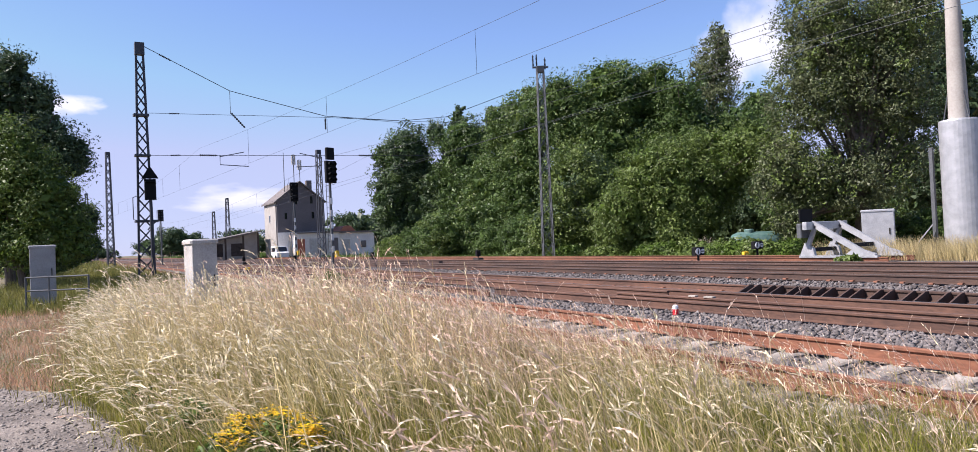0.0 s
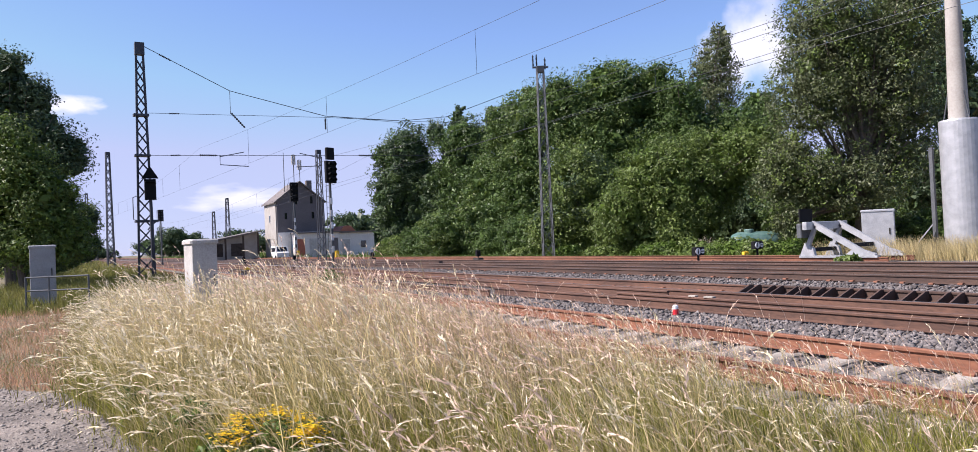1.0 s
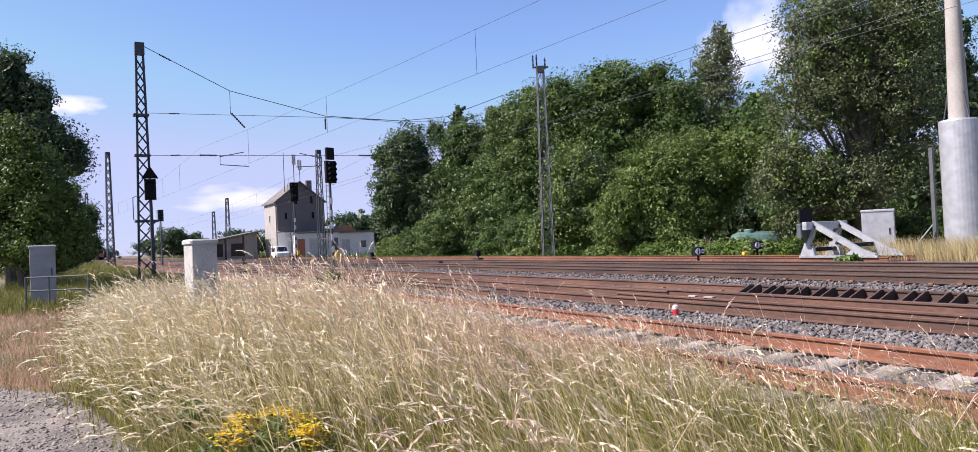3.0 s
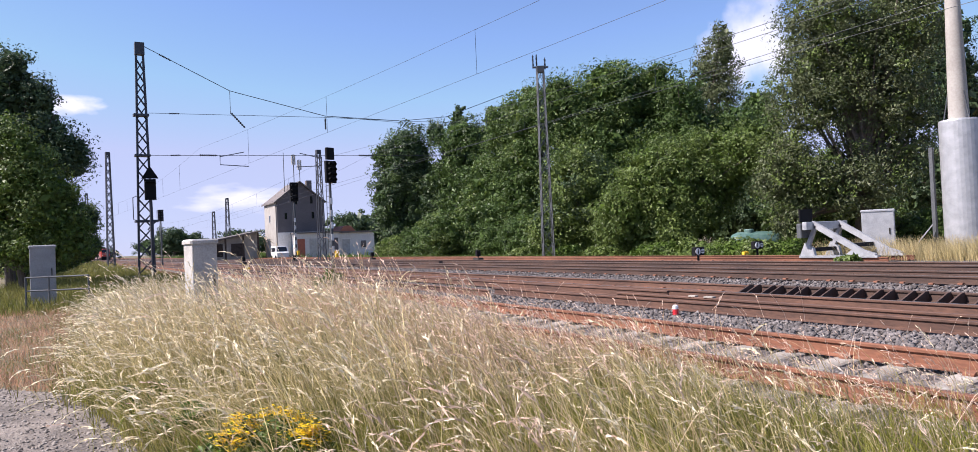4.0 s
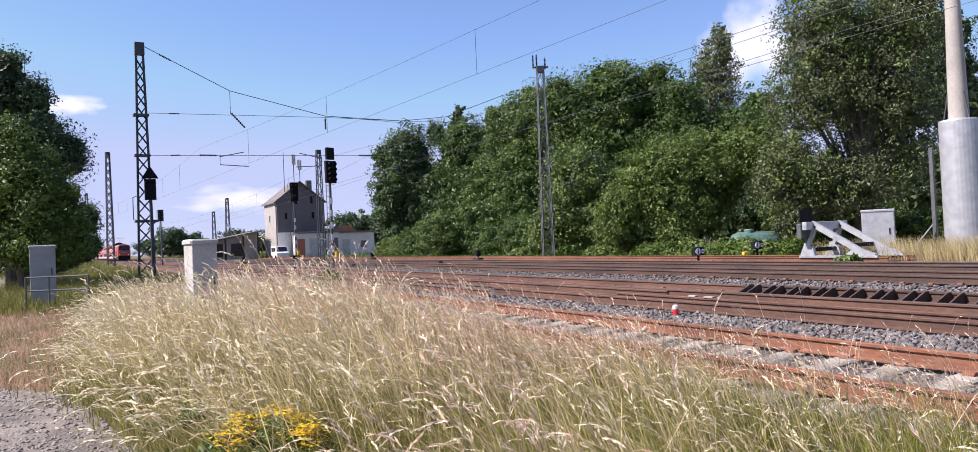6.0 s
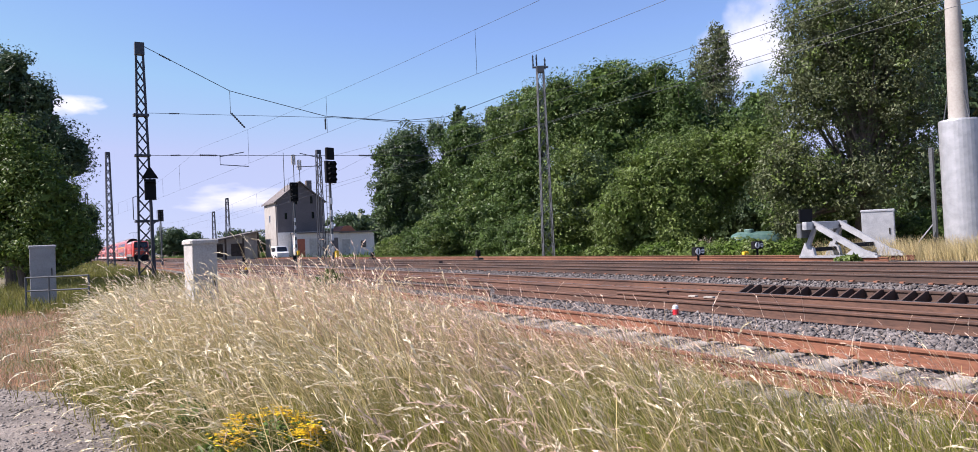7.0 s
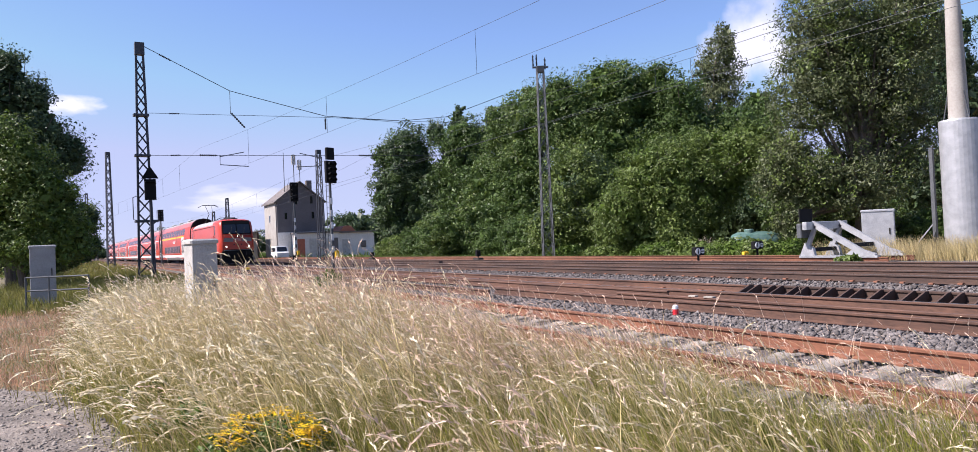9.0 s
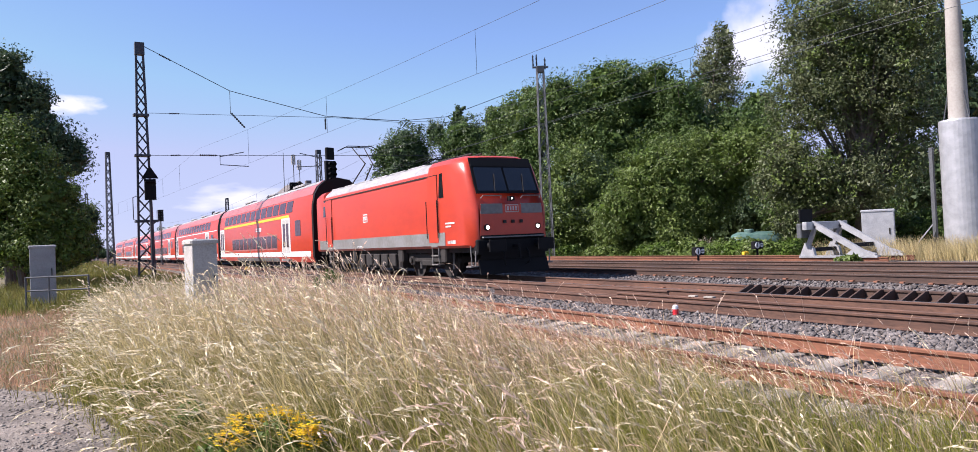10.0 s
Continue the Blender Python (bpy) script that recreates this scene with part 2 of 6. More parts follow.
def raw_mesh(name, verts, quads, mat, smooth=False):
    """A mesh from numpy arrays: verts (n, 3), faces (m, 3 or 4)."""
    me = bpy.data.meshes.new(name)
    n, (m, k) = len(verts), quads.shape
    me.vertices.add(n)
    me.vertices.foreach_set("co", verts.astype(np.float32).ravel())
    me.loops.add(m * k)
    me.loops.foreach_set("vertex_index", quads.astype(np.int32).ravel())
    me.polygons.add(m)
    me.polygons.foreach_set("loop_start", np.arange(0, m * k, k, dtype=np.int32))
    me.polygons.foreach_set("loop_total", np.full(m, k, dtype=np.int32))
    if smooth:
        me.polygons.foreach_set("use_smooth", np.ones(m, dtype=bool))
    me.materials.append(M[mat])
    me.update(calc_edges=True)
    me.validate()
    return me


# ---- ground, track bed, path ----
GROUND = -0.34
rng = np.random.default_rng(7)
g = Shape()
xs = [-3000, -900, -400, -200, -100, -60] + list(range(-40, 8, 2)) + [30, 120, 900, 3000]
ys = [-3000, -600, -150, -60, -30] + list(range(-16, 8, 2)) + [30, 60, 120, 400, 1200, 3000]
gv = [(x, y, GROUND + (0.05 * noise.noise(Vector((x * 0.4, y * 0.4, 0))) if -45 < x < 20 and -20 < y < 4 else 0)) for x in xs for y in ys]
ny = len(ys)
g.add(gv, [(i * ny + j, (i + 1) * ny + j, (i + 1) * ny + j + 1, i * ny + j + 1) for i in range(len(xs) - 1) for j in range(ny - 1)])
tagged(part("ground", g, "soil"), "dry earth and meadow ground reaching the horizon", "ground", kind="structure")

def bend(x):
    """How far the line swings aside in y at x: straight near by, a slight curve beyond 60 m."""
    d = -x - 60.0
    return -0.0096 * (math.sqrt(d * d + 400.0) + d) + 0.03


bed = Shape()
prof = [(3.7, GROUND - 0.02), (4.6, -0.215), (27.0, -0.215), (27.8, GROUND - 0.02)]
bx = [60, 0, -10, -20, -40, -60, -80, -110, -150, -200, -400, -900]
bed.add([(x, y + bend(x), z) for x in bx for y, z in prof], [(i * 4 + j, i * 4 + j + 1, i * 4 + j + 5, i * 4 + j + 4) for i in range(len(bx) - 1) for j in range(3)])
tagged(part("ballast_bed", bed, "ballast"), "grey-brown crushed stone ballast bed under the tracks", "ballast", kind="structure")

pth = Shape()
edge = [(-10.9, -1.6), (-10.4, -0.95), (-9.4, -0.2), (-8.2, 0.05), (-7.0, 0.22), (-5.6, 0.42), (-4.0, 0.75), (0.0, 1.2), (6.0, 1.4)]
pth.add([(x, y, GROUND + 0.06) for x, y in edge] + [(x - (1.2 if i == 0 else 0), -7.0, GROUND + 0.06) for i, (x, y) in enumerate(edge)],
        [(i, i + 9, i + 10, i + 1) for i in range(8)])
pth.add([(x, y, GROUND + 0.06) for x, y in edge] + [(x, y + 0.12, GROUND - 0.02) for x, y in edge], [(i, i + 1, i + 10, i + 9) for i in range(8)])
tagged(part("gravel_path", pth, "path"), "pale grey gravel path beside the tall grass", "path", kind="structure")


def stones(n, x0, x1, y0, y1, z, size, bias=1.0, keep=None):
    """Loose angular stones, as joined squashed octahedra."""
    x = x0 + (x1 - x0) * rng.random(n) ** bias
    y = y0 + (y1 - y0) * rng.random(n)
    if keep is not None:
        k = keep(x, y)
        x, y = x[k], y[k]
        n = len(x)
    s = size * (0.55 + 0.9 * rng.random(n))
    base = np.array([(1, 0, 0), (0, 1, 0), (-1, 0, 0), (0, -1, 0), (0, 0, 1), (0, 0, -1)], float)
    jit = base[None] * (0.6 + 0.7 * rng.random((n, 6, 1))) + rng.normal(0, 0.18, (n, 6, 3))
    a = rng.random(n) * 6.283
    c, si = np.cos(a), np.sin(a)
    px = jit[:, :, 0] * c[:, None] - jit[:, :, 1] * si[:, None]
    py = jit[:, :, 0] * si[:, None] + jit[:, :, 1] * c[:, None]
    v = np.stack([px * s[:, None] + x[:, None], py * s[:, None] + y[:, None], jit[:, :, 2] * s[:, None] * 0.7 + z + 0.2 * s[:, None]], 2).reshape(-1, 3)
    f = np.array([(0, 1, 4), (1, 2, 4), (2, 3, 4), (3, 0, 4), (1, 0, 5), (2, 1, 5), (3, 2, 5), (0, 3, 5)])
    return v, (f[None] + 6 * np.arange(n)[:, None, None]).reshape(-1, 3)


v, f = stones(20000, -1.0, -26.0, 4.3, 10.6, -0.225, 0.034, 1.5, lambda x, y: ~((np.abs((x + 1.0) % 0.62 - 0.0) < 0.13) | (np.abs((x + 1.0) % 0.62 - 0.62) < 0.13)) | (y < 4.95) | (y > 7.4) | (rng.random(len(x)) < 0.06))
tagged(part("ballast_stones", raw_mesh("ballast_stones", v, f, "stone"), "stone"), "loose grey crushed stones between the rails", "ballast stones", kind="stuff")
v, f = stones(11000, -3.5, -30.0, 7.2, 9.1, -0.2, 0.036, 1.4)
tagged(part("ballast_stones", raw_mesh("ballast_stones", v, f, "stone"), "stone"), "loose grey crushed stones beside the siding", "ballast stones", kind="stuff")
v, f = stones(6500, -6.0, -45.0, 12.7, 16.0, -0.2, 0.042, 1.3)
tagged(part("ballast_stones", raw_mesh("ballast_stones", v, f, "stone"), "stone"), "loose pale crushed stones between the main tracks", "ballast stones", kind="stuff")
v, f = stones(9000, -3.5, -10.9, -3.0, 0.9, GROUND + 0.055, 0.019, 1.0, lambda x, y: y < np.interp(x, [p[0] for p in edge], [p[1] for p in edge]))
tagged(part("path_pebbles", raw_mesh("path_pebbles", v, f, "path_stone"), "stone"), "small grey pebbles lying on the gravel path", "pebbles", kind="stuff")


# ---- tracks ----
def rail_shape(x0, x1, y, z=0.0):
    p = [(-0.07, -0.172), (0.07, -0.172), (0.07, -0.158), (0.012, -0.145), (0.012, -0.045), (0.035, -0.035), (0.036, -0.008), (0.026, 0), (-0.026, 0), (-0.036, -0.008), (-0.035, -0.035), (-0.012, -0.045), (-0.012, -0.145), (-0.07, -0.158)]
    n = max(2, int(abs(x1 - x0) / 12) + 1)
    s = Shape()
    xs = [x0 + (x1 - x0) * i / (n - 1) for i in range(n)]
    s.loft([[(x, y + bend(x) + a, z + b) for a, b in reversed(p)] for x in xs])
    return s


def sleeper_mesh(kind):
    s = Shape()
    if kind == "concrete":
        r = []
        for yy, w, h in ((-1.3, 0.13, 0.0), (-0.6, 0.13, 0.0), (-0.35, 0.11, -0.03), (0.35, 0.11, -0.03), (0.6, 0.13, 0.0), (1.3, 0.13, 0.0)):
            r.append([(-w - 0.02, yy, -0.34), (w + 0.02, yy, -0.34), (w, yy, -0.19 + h), (w - 0.02, yy, -0.176 + h), (-w + 0.02, yy, -0.176 + h), (-w, yy, -0.19 + h)])
        s.loft(r)
    else:
        s.box(-0.13, 0.13, -1.3, 1.3, -0.34, -0.178, 0.012)
    return s.mesh("sleeper", M["concrete" if kind == "concrete" else "wood"])


def clip_mesh():
    p = [(-0.13, -0.18), (0.13, -0.18), (0.13, -0.158), (0.1, -0.142), (0.072, -0.14), (-0.072, -0.14), (-0.1, -0.142), (-0.13, -0.158)]
    return Shape().loft([[(x, a, b) for a, b in p] for x in (-0.05, 0.05)]).mesh("rail_clip", M["rust_rail"])


SLEEPER = {k: sleeper_mesh(k) for k in ("concrete", "wood")}
CLIP = clip_mesh()


def track(label, centre, gauge, x0, x1, rail, wood, near, far, group, shiny=True):
    t = thing("railway_track", label, "railway track", pose(0, centre, 0), group)
    for y in (-gauge / 2, gauge / 2):
        r = part("rail", rail_shape(x0, x1, y), rail, t)
        if shiny:
            n = int(abs(x1 - x0) / 12) + 1
            cuts = [x0 + (x1 - x0) * k / (n - 1) for k in range(n)]
            s = Shape().loft([[(x, y + bend(x) + a, b) for a, b in ((-0.024, 0.0005), (-0.024, 0.003), (0.024, 0.003), (0.024, 0.0005))] for x in cuts])
            part("running_surface", s, "polish", r, "worn bright running surface")
    x = near
    rest = Shape()
    i = 0
    while x > far:
        a = rng.normal(0, 0.8)
        m = pose(x + rng.normal(0, 0.012), bend(x) + rng.normal(0, 0.02), rng.normal(0, 0.004), 0, 0, a)
        if i < 70:
            sl = part("sleeper", SLEEPER[wood], None, t, at=m)
            for y in (-gauge / 2, gauge / 2):
                if i < 45:
                    part("rail_clip", CLIP, None, sl, at=pose(0, y, 0))
        else:
            rest.box(-0.13, 0.13, -1.3, 1.3, -0.34, -0.178, m=m)
        x -= 0.62
        i += 1
    if rest.v:
        tagged(part("far_sleepers", rest, "concrete" if wood == "concrete" else "wood", t), kind="stuff")
    return t


track("rusty little-used siding track on concrete sleepers", 6.16, 1.62, 30, -700, "rust_rail", "concrete", -1.0, -140, "tracks", False)
track("brown main line track with worn rail heads", 11.72, 1.56, 30, -700, "warm_rail", "wood", -4.0, -160, "tracks")
track("dark main line track beyond the first", 16.95, 1.56, 30, -700, "dark_rail", "wood", -7.0, -160, "tracks")
track("dark loop track with worn rail heads", 20.7, 1.56, 30, -700, "dark_rail", "wood", -9.0, -160, "tracks")
track("rusty siding track ending at a buffer stop", 25.1, 1.56, -14.8, -700, "rust_rail", "wood", -15.3, -160, "tracks", False)

# the lead of the turnout between the siding and the main line
lead = thing("turnout_rails", "brown rails of a turnout lead beside the main track", "turnout", pose(0, 0, 0))
for y, x0, x1 in ((9.22, 30, -16.0), (8.72, -15.4, -700), (9.85, 30, -11.9), (10.62, -11.2, -700)):
    part("rail", rail_shape(x0, x1, y, -0.004), "warm_rail", lead)
for k in range(46):
    part("sleeper", SLEEPER["wood"], None, lead, at=pose(-3.7 - 0.62 * k, 9.75, -0.035, 0, 0, 1.0))
check = thing("check_rail", "dark check rail braced with triangular gusset plates", "check rail", pose(0, 11.95, 0.06))
part("rail", rail_shape(-3.0, -9.9, 0, 0.01), "dark_rail", check)
for k in range(12):
    for dx in (0.0, 0.2):
        gp = Shape()
        x = -3.9 - 0.55 * k - dx
        gp.add([(x + e, yy, zz) for e in (0, 0.03) for yy, zz in ((-0.01, -0.17), (-0.6, -0.17), (-0.12, 0.01), (-0.01, 0.01))],
               [(0, 1, 2, 3), (7, 6, 5, 4), (0, 4, 5, 1), (1, 5, 6, 2), (2, 6, 7, 3), (3, 7, 4, 0)])
        part("gusset_plate", gp, "dark_rail", check)


# ---- grass ----
def blades(x, y, z, height, width, lean, direction, segs=3, tip=0.15):
    """Curved tapering strips. All arguments are arrays of one length."""
    n = len(x)
    rows = []
    a = rng.random(n) * 6.283
    wx, wy = np.cos(a), np.sin(a)
    for k in range(segs + 1):
        t = k / segs
        off = lean * height * t ** 2
        w = width * (1 - (1 - tip) * t)
        px, py = x + np.cos(direction) * off, y + np.sin(direction) * off
        pz = z + height * t * (1 - 0.35 * lean * t)
        rows.append(np.stack([np.stack([px - wx * w, py - wy * w, pz], 1), np.stack([px + wx * w, py + wy * w, pz], 1)], 1))
    v = np.concatenate(rows, 1).reshape(-1, 3)
    k = 2 * (segs + 1)
    q = np.array([(2 * i, 2 * i + 1, 2 * i + 3, 2 * i + 2) for i in range(segs)])
    return v, (q[None] + k * np.arange(n)[:, None, None]).reshape(-1, 4)


def heads(x, y, z, length, thick, direction, slope, droop, k=13):
    """Nodding seed heads: narrow spikelets crowded along an axis that starts at the slope of the stalk and bends over."""
    n = len(x)
    out = []
    cd, sd = np.cos(direction), np.sin(direction)
    px, py, pz = x.copy(), y.copy(), z.copy()
    for i in range(k):
        t = i / (k - 1)
        th = slope + droop * t
        ax = np.stack([np.sin(th) * cd, np.sin(th) * sd, np.cos(th)], 1)
        size = (0.5 + 0.6 * math.sin(math.pi * (0.2 + 0.75 * t))) * (0.8 + 0.4 * rng.random(n))
        l = length * 0.2 * size
        a = rng.random(n) * 6.283
        side = np.stack([np.cos(a), np.sin(a), 0.4 * np.sin(2 * a)], 1)
        d = ax + side * (0.2 + 0.3 * rng.random(n))[:, None]
        tip = d * l[:, None]
        w = np.cross(d, rng.normal(0, 1, (n, 3)))
        w *= (thick * size / (np.linalg.norm(w, axis=1) + 1e-9))[:, None]
        c = np.stack([px, py, pz], 1)
        out += [c, c + tip * 0.5 + w, c + tip, c + tip * 0.5 - w]
        step = length / k
        px, py, pz = px + ax[:, 0] * step, py + ax[:, 1] * step, pz + ax[:, 2] * step
    v = np.stack(out, 1).reshape(-1, 3)
    return v, np.arange(len(v)).reshape(-1, 4)


def join(a, b):
    return np.concatenate([a[0], b[0]]), np.concatenate([a[1], b[1] + len(a[0])])


def patch(n, x0, x1, y0, y1, keep, bias=1.0):
    x = x0 + (x1 - x0) * rng.random(n) ** bias
    y = y0 + (y1 - y0) * rng.random(n)
    k = keep(x, y)
    return x[k], y[k]


EX, EY = [p[0] for p in edge], [p[1] for p in edge]


def bump(x, y, s=0.5):
    return np.array([noise.noise(Vector((a * s, b * s, 3.1))) for a, b in zip(x, y)])


def meadow(x, y):
    """Where the tall grass stands: between the path and the ballast."""
    return (y > np.where(x < -9.3, 0.15, np.interp(x, EX, EY) + 0.1) + rng.normal(0, 1, len(x)) * np.where(x < -8.5, 0.34, 0.16)) & (y < 4.75 + 0.25 * np.sin(x * 2.1))


WIND = math.atan2(-0.869, -0.495)


def height_at(x, y):
    """Height of the stand: tall by the path's bend and behind, low towards the near rails."""
    h = 0.98 - 0.36 * np.clip((x + 8.0) / 5.5, 0, 1) - 0.27 * np.clip((y - 3.3) / 1.4, 0, 1) - 0.3 * np.clip((-10.5 - x) / 3.0, 0, 1) - 0.3 * np.clip((0.6 - y) / 0.6, 0, 1)
    return h * (1 + 0.45 * bump(x, y, 0.75))


# green and yellow undergrowth
x, y = patch(74000, -1.6, -24.0, -0.9, 4.7, meadow, 1.35)
n = len(x)
hh = height_at(x, y) * (0.3 + 0.5 * rng.random(n))
m1 = blades(x, y, np.full(n, GROUND), hh, 0.0022 + 0.0022 * rng.random(n) + 0.00016 * np.abs(x), 0.15 + 0.6 * rng.random(n), WIND + rng.normal(0, 1.5, n), 2)
tagged(part("meadow_grass", raw_mesh("meadow_grass", *m1, "blade"), "blade"), "green and yellow meadow grass beside the path", "grass", kind="stuff")
# far meadow towards the masts
x, y = patch(24000, -24.0, -75.0, -3.6, 5.2, lambda x, y: y > -5, 1.2)
n = len(x)
hh = (0.5 + 0.3 * bump(x, y, 0.3)) * (0.5 + 0.6 * rng.random(n))
m1 = blades(x, y, np.full(n, GROUND), hh, 0.009 + 0.008 * rng.random(n), 0.1 + 0.5 * rng.random(n), WIND + rng.normal(0, 1.3, n), 2)
tagged(part("meadow_grass", raw_mesh("meadow_grass", *m1, "blade"), "blade"), "rough green grass beside the line", "grass", kind="stuff")
# low reddish turf left of the path
x, y = patch(34000, -9.0, -26.0, -6.0, 0.9, lambda x, y: (y < 0.3) & (y > -0.33 * (-x)) & ((x < -11.0) | (y > np.interp(x, EX, EY) + 0.1)), 1.2)
n = len(x)
hh = 0.06 + 0.13 * rng.random(n) + 0.08 * bump(x, y, 0.9)
m1 = blades(x, y, np.full(n, GROUND), hh, 0.003 + 0.003 * rng.random(n), 0.2 + 0.6 * rng.random(n), WIND + rng.normal(0, 1.5, n), 2)
tagged(part("dry_turf", raw_mesh("dry_turf", *m1, "turf"), None), "low reddish dry turf beside the gravel path", "turf", kind="stuff")

x, y = patch(14000, -9.0, -26.0, -6.0, 0.6, lambda x, y: (y > -0.33 * (-x)) & ((x < -11.0) | (y > np.interp(x, EX, EY) + 0.02)) & (bump(x, y, 0.8) > 0.05), 1.0)
n = len(x)
m1 = blades(x, y, np.full(n, GROUND), 0.12 + 0.22 * rng.random(n), 0.0022 + 0.002 * rng.random(n), 0.2 + 0.8 * rng.random(n), WIND + rng.normal(0, 1.5, n), 2)
tagged(part("meadow_grass", raw_mesh("meadow_grass", *m1, "blade"), None), "low green and straw grass in patches on the turf", "grass", kind="stuff")

# fresh green blades low in the stand, thickest near the path
x, y = patch(40000, -2.0, -11.0, -0.2, 5.0, lambda x, y: meadow(x, y) & (bump(x, y, 0.7) + rng.normal(0, 0.25, len(x)) > -0.2), 1.15)
n = len(x)
m1 = blades(x, y, np.full(n, GROUND), 0.24 + 0.36 * rng.random(n), 0.0022 + 0.002 * rng.random(n), 0.1 + 0.5 * rng.random(n), WIND + rng.normal(0, 1.3, n), 3)
tagged(part("green_grass", raw_mesh("green_grass", *m1, "blade_green"), None), "fresh green grass blades under the dry stalks", "grass", kind="stuff")

# tall dry stalks with seed heads, in small tufts that bend in the wind
TUFTS = []


def tuft_at(cx, cy, count, spread, pink, low, ok_fn):
    x, y = cx + rng.normal(0, spread, count), cy + rng.normal(0, spread, count)
    ok = ok_fn(x, y)
    x, y = x[ok], y[ok]
    n = len(x)
    if n < 12:
        return
    hh = (height_at(x, y) if not low else 0.3 + 0.2 * rng.random(n)) * (0.5 + 0.9 * rng.random(n) ** 1.6)
    lean = 0.1 + 0.75 * rng.random(n) ** 1.5
    dr = WIND + rng.normal(0, 0.95, n)
    wd = 0.0016 + 0.002 * rng.random(n) ** 2 + 0.00018 * np.abs(x)
    sv, sq = blades(x - cx, y - cy, np.zeros(n), hh, wd, lean, dr, 4, 0.45)
    top = sv.reshape(n, 10, 3)[:, 8:10].mean(1)
    has = rng.random(n) < (0.5 if low else min(0.52, 0.16 + 0.055 * abs(cx)))
    q = has.sum()
    slope = np.arctan2(1.9 * lean[has], 1 - 0.68 * lean[has])
    big = rng.random(q) < (0.05 if low else 0.38 if cy < 2.2 or cx < -8 else 0.16)
    size = np.where(big, 0.15 + 0.12 * rng.random(q), 0.07 + 0.08 * rng.random(q))
    thick = np.where(big, 0.0046, 0.0022) * (0.7 + 0.6 * rng.random(q)) + 0.0002 * abs(cx)
    hv = heads(top[has, 0], top[has, 1], top[has, 2], size, thick, dr[has] + rng.normal(0, 0.25, q), slope, 0.3 + 0.9 * rng.random(q), 14 if cx > -9 else 8)
    tuft = tagged(new("grass_tuft"), "thin reddish grass with fine pinkish seed heads" if pink else "tall dry straw-coloured grass with pale seed heads", "grass", "tall grass by the path", "stuff")
    tuft.matrix_basis = pose(cx, cy, GROUND if not low else -0.26)
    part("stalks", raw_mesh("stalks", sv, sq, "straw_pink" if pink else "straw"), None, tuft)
    part("seed_heads", raw_mesh("seed_heads", *hv, "seed_pink" if pink else "seed"), None, tuft)
    TUFTS.append((tuft, cx, cy, GROUND if not low else -0.26))


cx = -2.2
while cx > -23.0:
    gap = 0.5 + 0.035 * abs(cx)
    for j in range(8):
        cy = 0.25 + 0.6 * j
        thin = 0.55 + 0.75 * noise.noise(Vector((cx * 0.8, cy * 0.8, 1.7)))
        tuft_at(cx + rng.normal(0, 0.12), cy + rng.normal(0, 0.1), int((0.6 if cy < 1.3 and cx > -7.5 else 1.0) * (130 if cx > -5.5 else 225 if cx > -10 else 190) * max(0.06, 0.3 + 1.25 * thin)), 0.26 + 0.022 * abs(cx), rng.random() < (0.08 + 0.1 * j if cx < -4.5 else 0.12), False, lambda x, y: meadow(x, y) & (y > -0.6))
    cx -= gap
# finer, lower tufts that straggle over the near rail of the siding
cx = -2.6
while cx > -24.0:
    for cy, count in ((4.75, 130), (5.3, 65), (5.9, 16)):
        tuft_at(cx + rng.normal(0, 0.15), cy + rng.normal(0, 0.12), int(count * (0.6 + 0.8 * rng.random())), 0.34, rng.random() < 0.75, True, lambda x, y: y < 6.9)
    cx -= 0.62 + 0.03 * abs(cx)

# long arching straw leaves
x, y = patch(5000, -2.2, -22.0, -0.3, 4.6, meadow, 1.3)
n = len(x)
m1 = blades(x, y, np.full(n, 0.0), height_at(x, y) * (0.7 + 0.5 * rng.random(n)), 0.0016 + 0.0012 * rng.random(n) + 0.00014 * np.abs(x), 0.5 + 0.7 * rng.random(n), WIND + rng.normal(0, 1.6, n), 5, 0.2)
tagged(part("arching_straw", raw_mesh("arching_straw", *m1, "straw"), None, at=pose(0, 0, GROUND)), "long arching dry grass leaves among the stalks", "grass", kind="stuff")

# sparse stalks on the ballast by the siding
x, y = patch(6500, -1.5, -34.0, 4.0, 7.8, lambda x, y: (rng.random(len(x)) < np.clip(1.0 - (y - 4.2) / 2.2, 0.03, 1)) & (bump(x, y, 0.9) + rng.normal(0, 0.3, len(x)) > -0.25), 1.3)
n = len(x)
hh = 0.2 + 0.55 * rng.random(n) ** 1.6
dr = WIND + rng.normal(0, 1.2, n)
lean = 0.1 + 0.5 * rng.random(n)
sv, sq = blades(x, y, np.full(n, -0.22), hh, 0.0014 + 0.00012 * np.abs(x), lean, dr, 3, 0.5)
top = sv.reshape(n, 8, 3)[:, 6:8].mean(1)
hv = heads(top[:, 0], top[:, 1], top[:, 2], 0.08 + 0.09 * rng.random(n), 0.0026 + 0.00016 * np.abs(x), dr, np.arctan2(1.9 * lean, 1 - 0.68 * lean), 0.2 + 0.7 * rng.random(n), 8)
tagged(part("thin_stalks", raw_mesh("thin_stalks", *join((sv, sq), hv), "seed_pink"), None), "sparse dry grass stalks growing through the ballast", "grass", kind="stuff")


